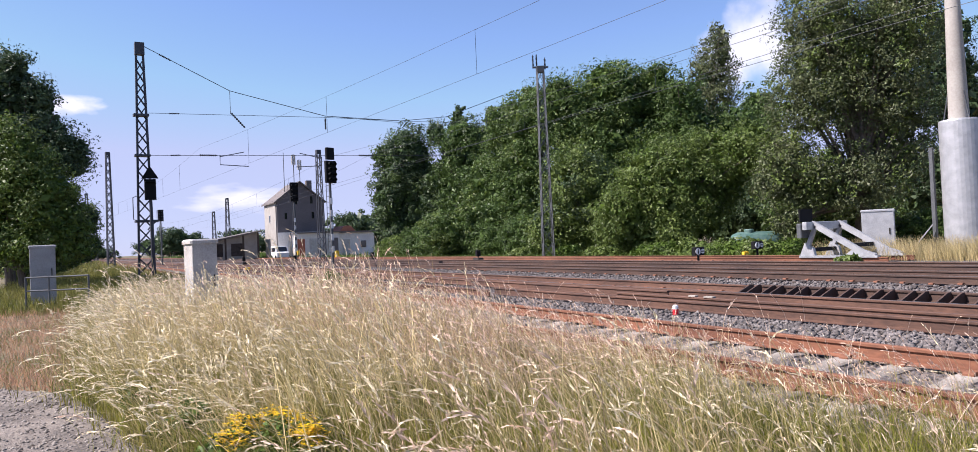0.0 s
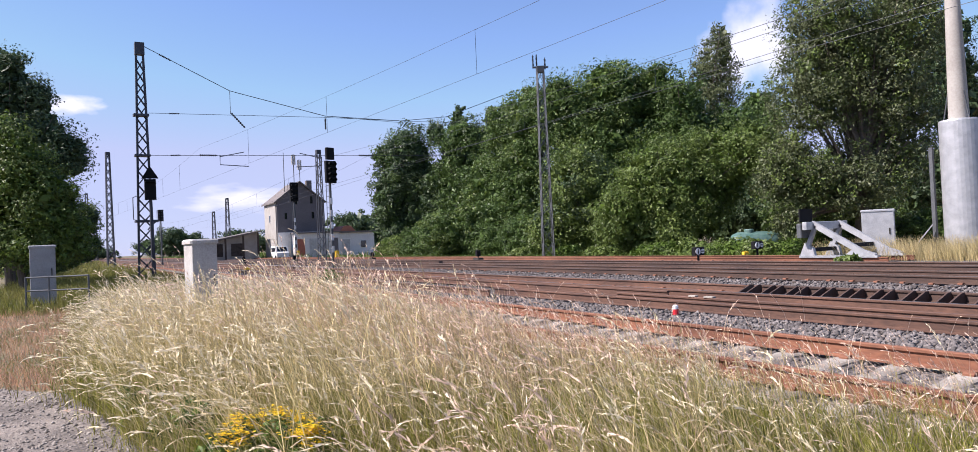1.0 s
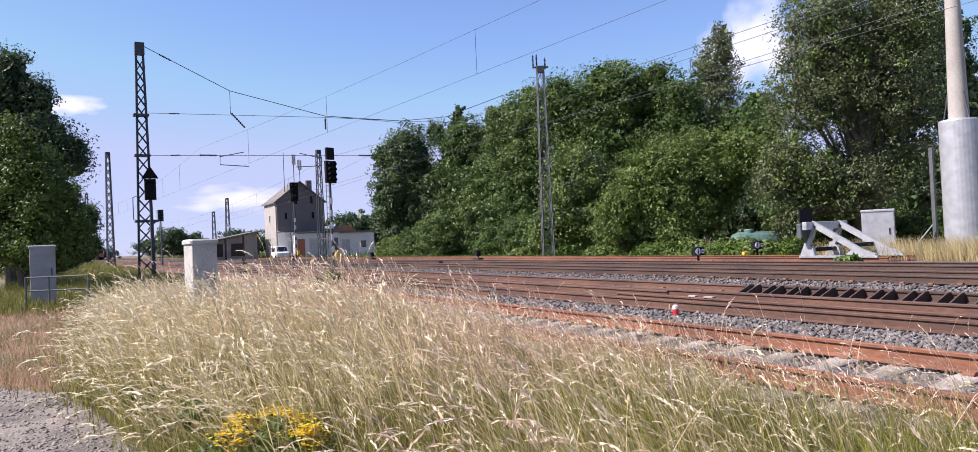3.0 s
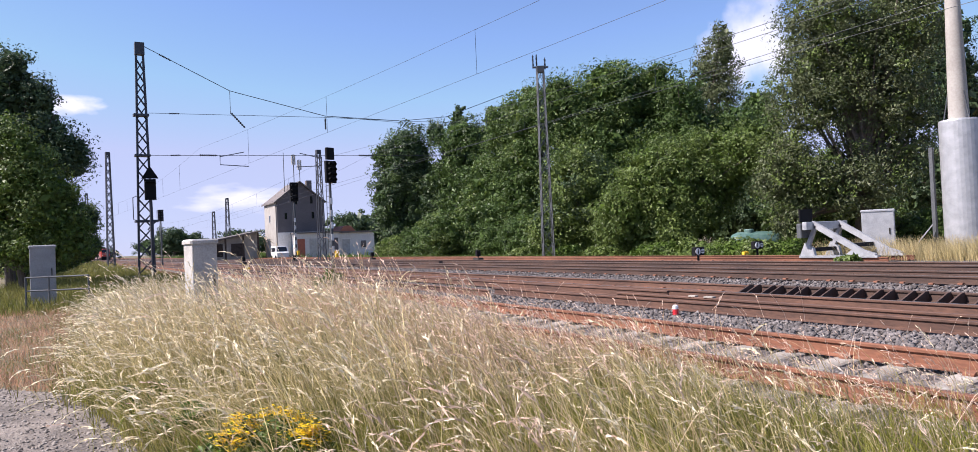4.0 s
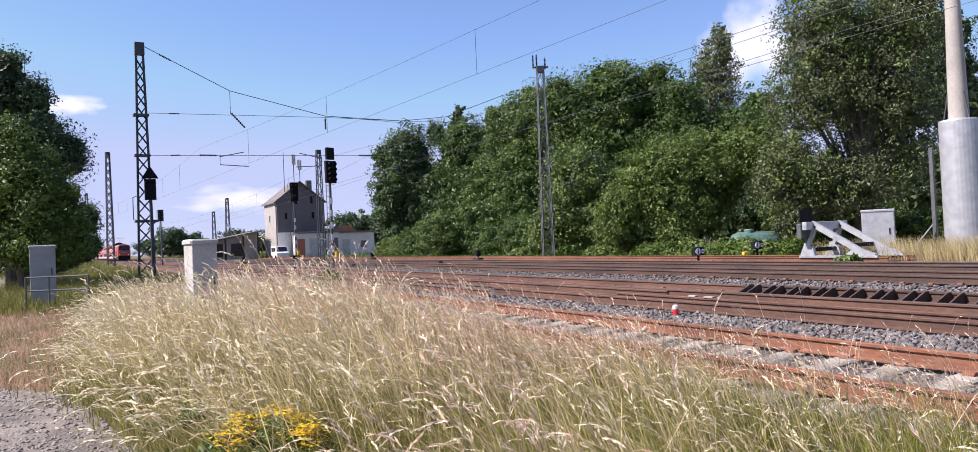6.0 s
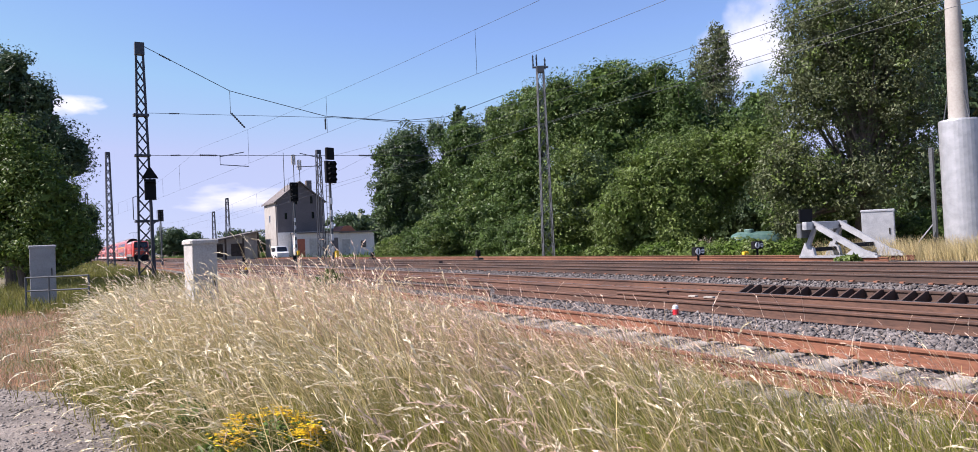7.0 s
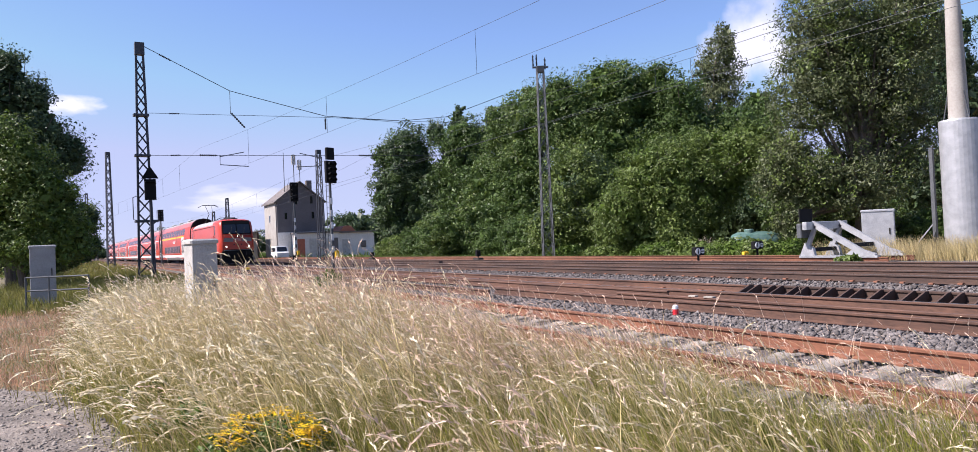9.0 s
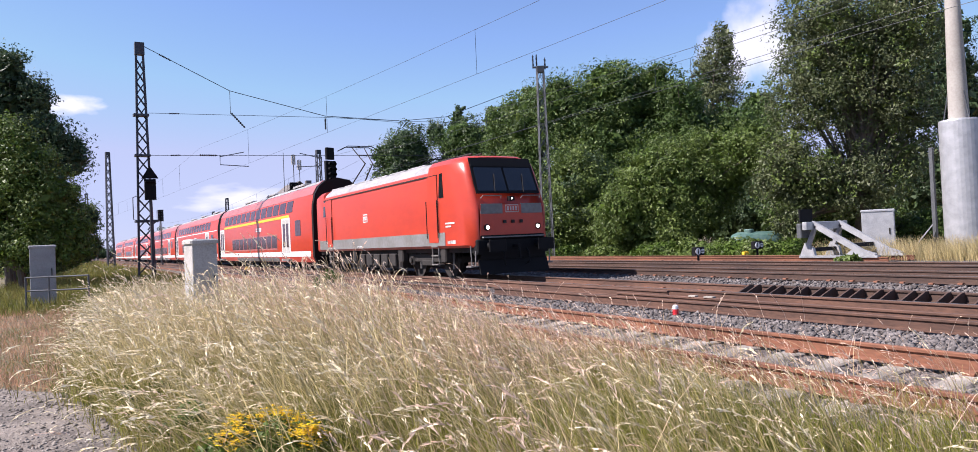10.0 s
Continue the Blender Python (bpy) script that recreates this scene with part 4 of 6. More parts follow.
def locomotive():
    t = thing("locomotive", "red electric locomotive with grey lower band and dark front", "locomotive")
    L = 16.6
    full = [(1.42, 1.0), (1.49, 1.08), (1.49, 2.2), (1.49, 3.3), (1.46, 3.52), (1.3, 3.68), (0.9, 3.78), (0.0, 3.8)]

    def ring(x, w, rake, top=0.0):
        out = []
        for y, z in mirror(full):
            zz = z + (top if z > 3.4 else 0)
            r = max(0.0, zz - 2.3) * rake
            out.append((x - r, y * w * (1 - 0.02 * max(0, z - 2.3) * (1 if rake else 0)), zz))
        return out
    rings = [ring(0.0, 0.80, 0.44, 0.08), ring(-0.05, 0.86, 0.44, 0.11), ring(-0.2, 0.92, 0.42, 0.14), ring(-0.55, 0.975, 0.36, 0.17), ring(-1.2, 1.0, 0.2, 0.19), ring(-2.2, 1.0, 0.0, 0.2), ring(-2.85, 1.0, 0.0, 0.2), ring(-2.93, 1.0, 0.0), ring(-L + 1.75, 1.0, 0), ring(-L + 1.68, 1.0, 0, 0.18), ring(-L + 0.9, 0.99, -0.0, 0.16), ring(-L + 0.3, 0.95, 0, 0.1), ring(-L, 0.84, 0)]
    body = part("body", Shape().loft([list(reversed(r)) for r in rings]), "red", t, smooth=True)
    for side in (-1, 1):
        part("lower_band", side_plate(-L + 0.9, -1.75, 1.09, 1.52, side), "band", body, "weathered grey lower band")
        for x0, nm in ((-2.95, "cab_door"), (-L + 2.25, "cab_door")):
            dr = part(nm, side_plate(x0, x0 + 0.72, 1.2, 3.42, side, 1.492, 0.02), "red", t)
            for e in (-0.06, 0.78):
                part("handrail", Shape().tube((x0 + e, side * 1.55, 1.35), (x0 + e, side * 1.55, 2.6), 0.018, n=6), "black", dr)
            part("door_seam", side_plate(x0 - 0.03, x0 + 0.75, 1.17, 3.45, side, 1.485, 0.01), "black", dr)
            step = Shape()
            for z in (0.45, 0.75, 1.05):
                step.box(x0 + 0.1, x0 + 0.6, side * 1.38 - 0.12, side * 1.38 + 0.12, z, z + 0.035)
            for e in (0.1, 0.6):
                step.bar((x0 + e, side * 1.45, 0.42), (x0 + e, side * 1.45, 1.15), 0.03)
            part("cab_steps", step, "band", dr)
        for x0 in (-2.1, -L + 1.65):
            w = Shape()
            slab(w, [(x0 - 0.02, side * 1.492, 2.66), (x0 + 0.34, side * 1.492, 2.66), (x0 + 0.26, side * 1.47, 3.46), (x0 + 0.06, side * 1.47, 3.46)], (0, side * 0.012, 0))
            part("cab_side_window", w, "glass", t)
        # emblem and small lettering as plain bars
        em = part("emblem", side_plate(-9.4, -8.9, 2.16, 2.5, side), "white", body, "small white emblem")
        part("emblem_field", side_plate(-9.35, -8.95, 2.2, 2.46, side, 1.502, 0.006), "red", em)
        for k in range(4):
            part("emblem_bar", side_plate(-9.31 + 0.1 * k, -9.26 + 0.1 * k, 2.25, 2.41, side, 1.508, 0.004), "white", em)
        for z, x1 in ((1.78, -0.75), (1.68, -1.0)):
            part("marking", side_plate(-1.68, x1 - 0.3, z, z + 0.05, side), "white", body)
        for k in range(4):
            part("marking", side_plate(-10.2 + 0.16 * k, -10.1 + 0.16 * k, 1.14, 1.19, side, 1.502), "white", body)
        part("number_bar", side_plate(-1.6, -1.05, 1.14, 1.25, side, 1.45, 0.04), "white", body)
        # gutter between side wall and roof
        part("gutter", Shape().box(-L + 1.75, -2.95, side * 1.48 - 0.025, side * 1.48 + 0.025, 3.42, 3.46), "under", body)
    # grey roof with its bevelled sides, set between the two cabs
    rp = [(1.47, 3.46), (1.32, 3.72), (1.05, 3.93), (0.0, 3.97)]
    roof = part("roof", Shape().loft([[(x, y * k, 3.46 + (z - 3.46) * k2) for y, z in reversed(mirror(rp))] for x, k, k2 in ((-2.95, 1, 0.97), (-3.1, 1, 1.0), (-L + 1.8, 1, 1.0), (-L + 1.7, 1, 0.97))]), "roof_grey", t, "weathered grey roof")
    for k in range(6):
        x = -4.6 - 1.9 * k
        part("roof_hatch", Shape().box(x - 1.6, x, -0.8, 0.8, 3.97, 4.06, 0.03), "roof_grey", roof)
    part("roof_line", Shape().path([(-3.6, 0.5, 4.25), (-L + 4.4, 0.5, 4.25)], 0.025), "under", roof)
    for k in range(5):
        ins = Shape().lathe([(0.05, 0), (0.09, 0.03), (0.05, 0.06), (0.09, 0.09), (0.05, 0.12), (0.09, 0.15), (0.04, 0.2)], 10, (-4.0 - 2.1 * k, 0.5, 4.03))
        part("roof_insulator", ins, "ceramic", roof)
    # front: dark windscreen surround, panes, grey stripes, lamps
    def face(y0, y1, z0, z1, d=0.03):
        """A plate lying on the front, following its rake."""
        def px(z):
            return 0.012 - max(0.0, z - 2.3) * 0.44
        return slab(Shape(), [(px(z0), y0, z0), (px(z0), y1, z0), (px(z1), y1 * 0.97, z1), (px(z1), y0 * 0.97, z1)], (d, 0, d * 0.3))
    part("front_panel", face(-1.17, 1.17, 1.36, 2.3, 0.008), "red", t)
    part("lower_front_panel", face(-1.19, 1.19, 0.62, 1.36, 0.01), "black", t, "black lower front")
    ws = part("windscreen_surround", face(-1.17, 1.17, 2.66, 3.83, 0.02), "black", t, "black windscreen surround")
    for y0, y1 in ((-1.08, -0.04), (0.04, 1.08)):
        part("windscreen", face(y0, y1, 2.74, 3.5, 0.032), "glass", ws, "dark windscreen pane")
    for y in (-0.5, 0.55):
        part("wiper", Shape().bar((-0.12, y, 2.7), (-0.36, y + 0.12, 3.3), 0.02), "under", ws)
    part("sun_visor", face(-1.12, 1.12, 3.54, 3.78, 0.035), "black", ws)
    for y0, y1 in ((-1.14, -0.35), (0.35, 1.14)):
        part("front_stripe", face(y0, y1, 2.02, 2.33, 0.02), "band", t)
    # grey instead of white: the front's shade is in the emblem's colour
    em = part("front_emblem", face(-0.24, 0.24, 2.05, 2.29, 0.022), "cab_grey", t)
    part("emblem_field", face(-0.215, 0.215, 2.075, 2.265, 0.026), "red", em)
    for k in range(4):
        part("emblem_bar", face(-0.18 + 0.1 * k, -0.13 + 0.1 * k, 2.105, 2.235, 0.03), "cab_grey", em)
    for y in (-0.72, 0.72):
        part("front_handrail", Shape().path([(-0.02, y - 0.36, 2.5), (0.06, y - 0.33, 2.58), (0.06, y + 0.33, 2.58), (-0.02, y + 0.36, 2.5)], 0.016), "band", t)
    for y in (-1.2, 1.2):
        part("corner_handrail", Shape().path([(-0.14, y, 1.45), (-0.08, y, 1.5), (-0.08, y, 2.2), (-0.14, y, 2.25)], 0.016), "band", t)
    for y in (-0.3, 0.0, 0.3):
        part("front_socket", Shape().box(0.02, 0.09, y - 0.05, y + 0.05, 1.72, 1.82, 0.01), "under", t)
    part("front_step", Shape().box(0.0, 0.14, -1.12, 1.12, 1.28, 1.32), "band", t)
    for y in (-0.94, 0.94):
        lamp = part("headlight", Shape().tube((0.0, y, 1.6), (0.05, y, 1.6), 0.1, n=16), "black", t)
        part("headlight_lens", Shape().tube((0.05, y - 0.02 if y > 0 else y + 0.02, 1.6), (0.062, y - 0.02 if y > 0 else y + 0.02, 1.6), 0.06, n=14), "lamp", lamp, "lit white headlight")
    top_lamp = part("headlight", Shape().box(-0.08, 0.06, -0.09, 0.09, 2.42, 2.56), "black", t)
    part("headlight_lens", Shape().tube((0.06, 0, 2.49), (0.068, 0, 2.49), 0.03, n=12), "lamp", top_lamp)
    # buffer beam, buffers, hook, plough, side steps
    part("buffer_beam", Shape().box(-0.25, 0.06, -1.3, 1.3, 0.78, 1.24, 0.03), "black", t)
    for y in (-0.875, 0.875):
        b = Shape().tube((0.05, y, 1.04), (0.35, y, 1.04), 0.13, n=14).tube((0.3, y, 1.04), (0.52, y, 1.04), 0.1, n=14)
        bf = part("buffer", b, "black", t)
        part("buffer_plate", Shape().box(0.52, 0.57, y - 0.3, y + 0.3, 0.86, 1.22, 0.02), "black", bf)
    hk = Shape().tube((0.05, 0, 1.0), (0.4, 0, 1.0), 0.06, n=8).tube((0.35, 0, 1.02), (0.4, 0, 0.62), 0.04, n=8)
    part("coupling_hook", hk, "black", t)
    for y in (-0.45, 0.45):
        part("brake_hose", Shape().path([(0.06, y, 0.9), (0.2, y, 0.8), (0.22, y, 0.5), (0.12, y * 0.8, 0.42)], 0.028), "black", t)
    pl = Shape()
    slab(pl, [(0.12, -1.25, 0.17), (0.12, 1.25, 0.17), (-0.02, 1.25, 0.62), (-0.02, -1.25, 0.62)], (-0.06, 0, 0))
    part("snow_plough", pl, "black", t)
    for y in (-1.36, 1.36):
        part("shunter_step", Shape().path([(-0.3, y, 1.05), (-0.25, y, 0.45), (-0.02, y, 0.42), (0.02, y, 0.9)], 0.022).box(-0.35, -0.05, y - 0.15, y + 0.15, 0.4, 0.44), "band", t)
    # underframe
    part("underframe", Shape().box(-L + 0.3, -0.3, -1.25, 1.25, 0.85, 1.06), "under", t)
    tr = part("transformer", Shape().box(-L / 2 - 2.3, -L / 2 + 2.3, -1.3, 1.3, 0.28, 0.9, 0.08), "under", t)
    for k in range(5):
        part("equipment_box", Shape().box(-L / 2 - 2.0 + 0.85 * k, -L / 2 - 1.35 + 0.85 * k, -1.42, -1.28, 0.4, 0.85, 0.03), "under", tr)
    bogie(t, -3.9, 2.6, 0.6)
    bogie(t, -L + 3.9, 2.6, 0.6)
    for x in (-2.2, -5.8, -L + 2.2, -L + 5.6):
        part("sand_box", Shape().box(x - 0.22, x + 0.22, -1.4, -1.15, 0.55, 1.0, 0.04), "under", t)
    # pantographs: the rear one raised, the front one folded
    def pantograph(x, up):
        p = part("pantograph", Shape().box(x - 0.9, x + 0.9, -0.6, 0.6, 4.05, 4.1), "under", t)
        knee, head = ((x + 1.25, 5.0), (x - 0.1, 5.95)) if up else ((x + 1.5, 4.16), (x - 0.6, 4.22))
        arm = Shape()
        for y in (-0.3, 0.3):
            arm.tube((x - 0.5, y, 4.12), (knee[0], y * 0.6, knee[1]), 0.035, 0.03, 6)
            arm.tube((knee[0], y * 0.6, knee[1]), (head[0], y, head[1] - 0.05), 0.028, 0.022, 6)
        part("arm", arm, "under", p)
        hd = Shape()
        for dx in (-0.22, 0.22):
            hd.path([(head[0] + dx, -0.97, head[1] - 0.18), (head[0] + dx, -0.6, head[1] + 0.02), (head[0] + dx, 0.6, head[1] + 0.02), (head[0] + dx, 0.97, head[1] - 0.18)], 0.022)
        hd.bar((head[0] - 0.22, 0, head[1]), (head[0] + 0.22, 0, head[1]), 0.04)
        part("contact_head", hd, "black", p)
    pantograph(-L + 2.9, True)
    pantograph(-3.6, False)
    return t


COACH = 27.4
SIDE = [(1.25, 0.45), (1.39, 0.75), (1.39, 2.0), (1.39, 3.05), (1.36, 3.45), (1.24, 3.98), (1.02, 4.38), (0.62, 4.7), (0.0, 4.82)]


def side_y(z):
    for (y0, z0), (y1, z1) in zip(SIDE, SIDE[1:]):
        if z0 <= z <= z1:
            return y0 + (y1 - y0) * (z - z0) / (z1 - z0)
    return 1.39


def curved(x0, x1, z0, z1, side, d=0.01, n=2):
    """A plate that follows the coach's side wall."""
    s = Shape()
    for k in range(n):
        a, b = z0 + (z1 - z0) * k / n, z0 + (z1 - z0) * (k + 1) / n
        slab(s, [(x0, side * side_y(a), a), (x1, side * side_y(a), a), (x1, side * side_y(b), b), (x0, side * side_y(b), b)], (0, side * d, d * 0.4))
    return s


def coach(first):
    t = thing("coach", "red double-deck coach with white doors and white sill" + (" and yellow stripe" if first else ""), "railway coach", group="coaches of the train")
    rings = []
    for x, k in ((0, 0.97), (-0.25, 1.0), (-COACH + 0.25, 1.0), (-COACH, 0.97)):
        rings.append([(x, y * k, z) for y, z in reversed(mirror([p for p in SIDE if p[1] < 4.1]))])
    part("body", Shape().loft(rings), "red", t, smooth=True)
    rp = [p for p in SIDE if p[1] >= 3.8]
    part("roof", Shape().loft([[(x, y * 1.004, z + 0.01) for y, z in reversed(mirror(rp))] for x in (-0.1, -COACH + 0.1)]), "red_roof", t, "red roof with a pinkish sheen in its colour")
    part("roof_crest", Shape().loft([[(x, y, z + 0.02) for y, z in reversed(mirror([(0.85, 4.52), (0.62, 4.7), (0, 4.82)]))] for x in (-0.4, -COACH + 0.4)]), "roof_grey", t, "grey roof crest")
    for x in (0.02, -COACH - 0.3):
        e = Shape().loft([[(x + dx, y * 0.99, z) for y, z in reversed(mirror(SIDE))] for dx in (0, 0.28)])
        part("end_wall", e, "black", t, "black end wall")
    for x in (0.3, -COACH - 0.5):
        part("gangway", Shape().box(x, x + 0.3, -0.75, 0.75, 1.0, 3.3, 0.06), "black", t)
    for side in (-1, 1):
        part("sill_stripe", curved(-0.3, -COACH + 0.3, 0.76, 1.04, side), "white", t, "white sill stripe")
        if not first:
            part("waist_line", curved(-0.3, -COACH + 0.3, 3.02, 3.09, side, 0.008), "white", t)
        part("skirt", curved(-7.2, -COACH + 7.2, 0.46, 0.8, side, 0.014), "band", t, "grey skirt")
        for x0 in (-4.3, -COACH + 2.3):
            dr = part("door", curved(x0 - 1.9, x0, 0.86, 2.98, side, 0.014), "white", t, "white double door")
            for k in range(2):
                part("door_leaf", curved(x0 - 1.7 + 0.78 * k, x0 - 1.0 + 0.78 * k, 0.95, 2.88, side, 0.022), "cab_grey", dr)
                part("door_window", curved(x0 - 1.58 + 0.78 * k, x0 - 1.12 + 0.78 * k, 1.3, 2.65, side, 0.03), "window_glass", dr)
            part("door_step", Shape().box(x0 - 1.8, x0 - 0.1, side * 1.4 - 0.1, side * 1.4 + 0.06, 0.5, 0.62), "band", dr)
        for x0 in (-2.1, -COACH + 1.9):
            part("vestibule_window", curved(x0 - 1.1, x0, 1.9, 2.75, side, 0.012), "window_glass", t)
        lo, hi, nl = -7.4, -COACH + 5.6, 10
        w = (lo - hi) / nl
        part("lower_window_band", curved(lo, hi, 1.18, 2.12, side, 0.007), "red_roof", t)
        for k in range(nl):
            part("lower_window", curved(lo - w * k - 0.1, lo - w * (k + 1) + 0.06, 1.28, 2.04, side, 0.014), "window_glass", t)
        nu = 13
        w = (COACH - 6.0) / nu
        for k in range(nu):
            part("upper_window", curved(-3.6 - w * k - 0.14, -3.6 - w * (k + 1) + 0.14, 3.26, 3.9, side, 0.012), "window_glass", t)
        if first:
            part("class_stripe", curved(-4.4, -COACH + 2.4, 2.98, 3.14, side, 0.012), "yellow", t, "yellow first class stripe")
        em = part("emblem", curved(-13.2, -11.6, 2.42, 2.66, side, 0.012), "white", t)
        for k in range(4):
            part("emblem_bar", curved(-13.0 + 0.33 * k, -12.85 + 0.33 * k, 2.48, 2.6, side, 0.018, 1), "red", em)
    part("underframe", Shape().box(-COACH + 0.6, -0.6, -1.15, 1.15, 0.34, 0.56), "under", t)
    for k in range(3):
        part("roof_unit", Shape().box(-6 - 7 * k, -3.6 - 7 * k, -0.7, 0.7, 4.74, 4.86, 0.05), "roof_grey", t)
    bogie(t, -3.9, 2.5, 0.46)
    bogie(t, -COACH + 3.9, 2.5, 0.46)
    return t


loco = locomotive()
TRAIN = [(loco, 0.0)]
c1 = coach(True)
TRAIN.append((c1, 17.45))
c2 = coach(False)
TRAIN.append((c2, 17.45 + COACH + 0.75))
for k in range(2, 6):
    TRAIN.append((copy_thing(c2, pose(0, 0, 0)), 17.45 + k * (COACH + 0.75)))


# ---- masts, wires, signals ----
def lattice_mast(label, x, y, height, w0, w1, mat, group="", ring=1.05, turn=0.0, bar=0.06, crossed=True):
    """A tapering four-legged mast with crossed bracing on each side."""
    t = thing("lattice_mast", label, "mast", pose(x, y, GROUND, 0, 0, turn), group)
    part("footing", Shape().box(-w0 * 0.9, w0 * 0.9, -w0 * 0.9, w0 * 0.9, -0.05, 0.25, 0.05), "concrete", t, "concrete footing")
    c = [(-1, -1), (1, -1), (1, 1), (-1, 1)]

    def at(k, z):
        w = (w0 + (w1 - w0) * z / height) / 2
        return (c[k][0] * w, c[k][1] * w, z)
    for k in range(4):
        part("leg", Shape().bar(at(k, 0.2), at(k, height), bar * 1.5), mat, t)
    n = int(height / ring)
    for i in range(n):
        z0, z1 = 0.3 + (height - 0.4) * i / n, 0.3 + (height - 0.4) * (i + 1) / n
        for k in range(4):
            j = (k + 1) % 4
            part("brace", Shape().bar(at(k, z0), at(j, z1), bar * 0.7), mat, t)
            if crossed:
                part("brace", Shape().bar(at(j, z0), at(k, z1), bar * 0.7), mat, t)
    part("cap", Shape().box(-w1 * 0.6, w1 * 0.6, -w1 * 0.6, w1 * 0.6, height - 0.35, height + 0.05), mat, t)
    return t


def laced_mast(label, x, y, height, w0, w1, mat, turn):
    """A mast of two channel legs, laced crosswise on its two open faces."""
    t = thing("lattice_mast", label, "mast", pose(x, y, GROUND, 0, 0, turn), "masts")
    part("footing", Shape().box(-0.7, 0.7, -w0 * 0.8, w0 * 0.8, -0.05, 0.25, 0.05), "concrete", t, "concrete footing")

    def half(z):
        return (w0 + (w1 - w0) * z / height) / 2
    for q in (-1, 1):
        ring = lambda z: [(a, q * (half(z) - c), z) for a, c in ((-0.1, 0), (0.1, 0), (0.1, 0.13), (0.08, 0.13), (0.08, 0.025), (-0.08, 0.025), (-0.08, 0.13), (-0.1, 0.13))]
        rings = [ring(0.1), ring(height)]
        part("leg", Shape().loft(rings if q < 0 else [list(reversed(r)) for r in rings]), mat, t)
    z = 0.35
    while z < height - 1.2:
        step = 1.02 - 0.3 * z / height
        for face in (-0.09, 0.09):
            for q in (-1, 1):
                part("brace", Shape().bar((face, q * (half(z) - 0.07), z), (face, -q * (half(z + step) - 0.07), z + step), 0.02, 0.07), mat, t)
        z += step
    part("cap", Shape().box(-0.22, 0.22, -w1 * 0.55, w1 * 0.55, height - 0.75, height + 0.05), mat, t)
    return t


m1 = laced_mast("tall dark steel lattice mast carrying the cross-span wires", -51.8, 3.72, 15.45, 1.08, 0.52, "mast_dark", 3)
for z in (10.65, 8.0):
    part("bracket", Shape().box(-0.3, 0.3, -0.5, 0.42, z, z + 0.14), "mast_dark", m1)
part("ladder_cage", Shape().path([(0.25, -0.5, 3.8), (0.25, -0.72, 3.9), (0.25, -0.72, 5.3), (0.25, -0.5, 5.4)], 0.03), "steel_grey", m1)
part("platform", Shape().box(-0.4, 0.4, -0.6, 0.75, 3.7, 3.84), "mast_dark", m1)
part("platform_bracket", Shape().bar((0.25, 0.1, 3.2), (0.25, 0.6, 3.75), 0.08), "mast_dark", m1)
lattice_mast("slender dark lattice mast farther down the line", -109, 3.5, 15.6, 0.85, 0.42, "mast_dark", "masts", 1.0, 6, 0.08, True)
lattice_mast("distant dark lattice mast beside the trees", -180, 1.4, 15.6, 0.9, 0.42, "mast_dark", "masts", 1.6, 6, 0.08, False)
m2 = lattice_mast("grey steel lattice mast with insulators on its top", -39.68, 27.1, 12.95, 0.72, 0.42, "steel_grey", "masts", 0.9, -26, 0.042, True)
lattice_mast("dark lattice mast standing near the grey house", -68.8, 20.4, 11.0, 0.62, 0.36, "mast_dark", "masts", 0.9, 4, 0.05, False)
for k, (x, y, h) in enumerate(((-205, 35, 16), (-235, 36, 14), (-290, 4.6, 16))):
    lattice_mast("far lattice mast on the skyline", x, y, h, 1.2, 0.6, "mast_dark", "masts", 2.0, 8, 0.1, False)
part("cross_arm", Shape().box(-0.08, 0.08, -0.52, 0.55, 12.9, 13.0), "steel_grey", m2)
for dx, z in ((-0.46, 13.0), (-0.22, 13.05), (0.34, 12.8)):
    part("insulator", Shape().lathe([(0.04, 0)] + [(r, 0.05 + 0.085 * i + d) for i in range(8) for r, d in ((0.035, 0), (0.075, 0.03), (0.035, 0.06))] + [(0.02, 0.8)], 10, (0, dx, z)), "ceramic", m2)


def sag(a, b, drop, n=14):
    a, b = Vector(a), Vector(b)
    return [a.lerp(b, i / n) - Vector((0, 0, drop * 4 * (i / n) * (1 - i / n))) for i in range(n + 1)]


def rod(a, b, r=0.06, n=8):
    """A ribbed rod insulator."""
    a, b = Vector(a), Vector(b)
    s = Shape()
    for i in range(n):
        s.tube(a.lerp(b, i / n), a.lerp(b, (i + 0.6) / n), r, n=8)
    return s.tube(a, b, r * 0.5, n=6)


hs = thing("cross_span", "cross-span of steel wires hung over all the tracks", "overhead wires", pose(-51.8, 0, 0))
for p, r in (([(0, 3.9, 15.0), (0, 9.3, 12.35), (0, 16.0, 10.9), (0, 22.0, 10.8), (0, 26, 11.3), (0, 31.5, 13.4)], 0.024), ([(0, 3.9, 10.55), (0, 16, 10.8), (0, 22, 10.8), (0, 31.5, 10.9)], 0.015), ([(0, 3.9, 7.75), (0, 12, 7.9), (0, 22, 8.1), (0, 31.5, 8.2)], 0.016), ([(0, 16.0, 10.9), (0, 25.0, 10.55)], 0.014)):
    part("span_wire", Shape().path(p, r), "wire", hs)
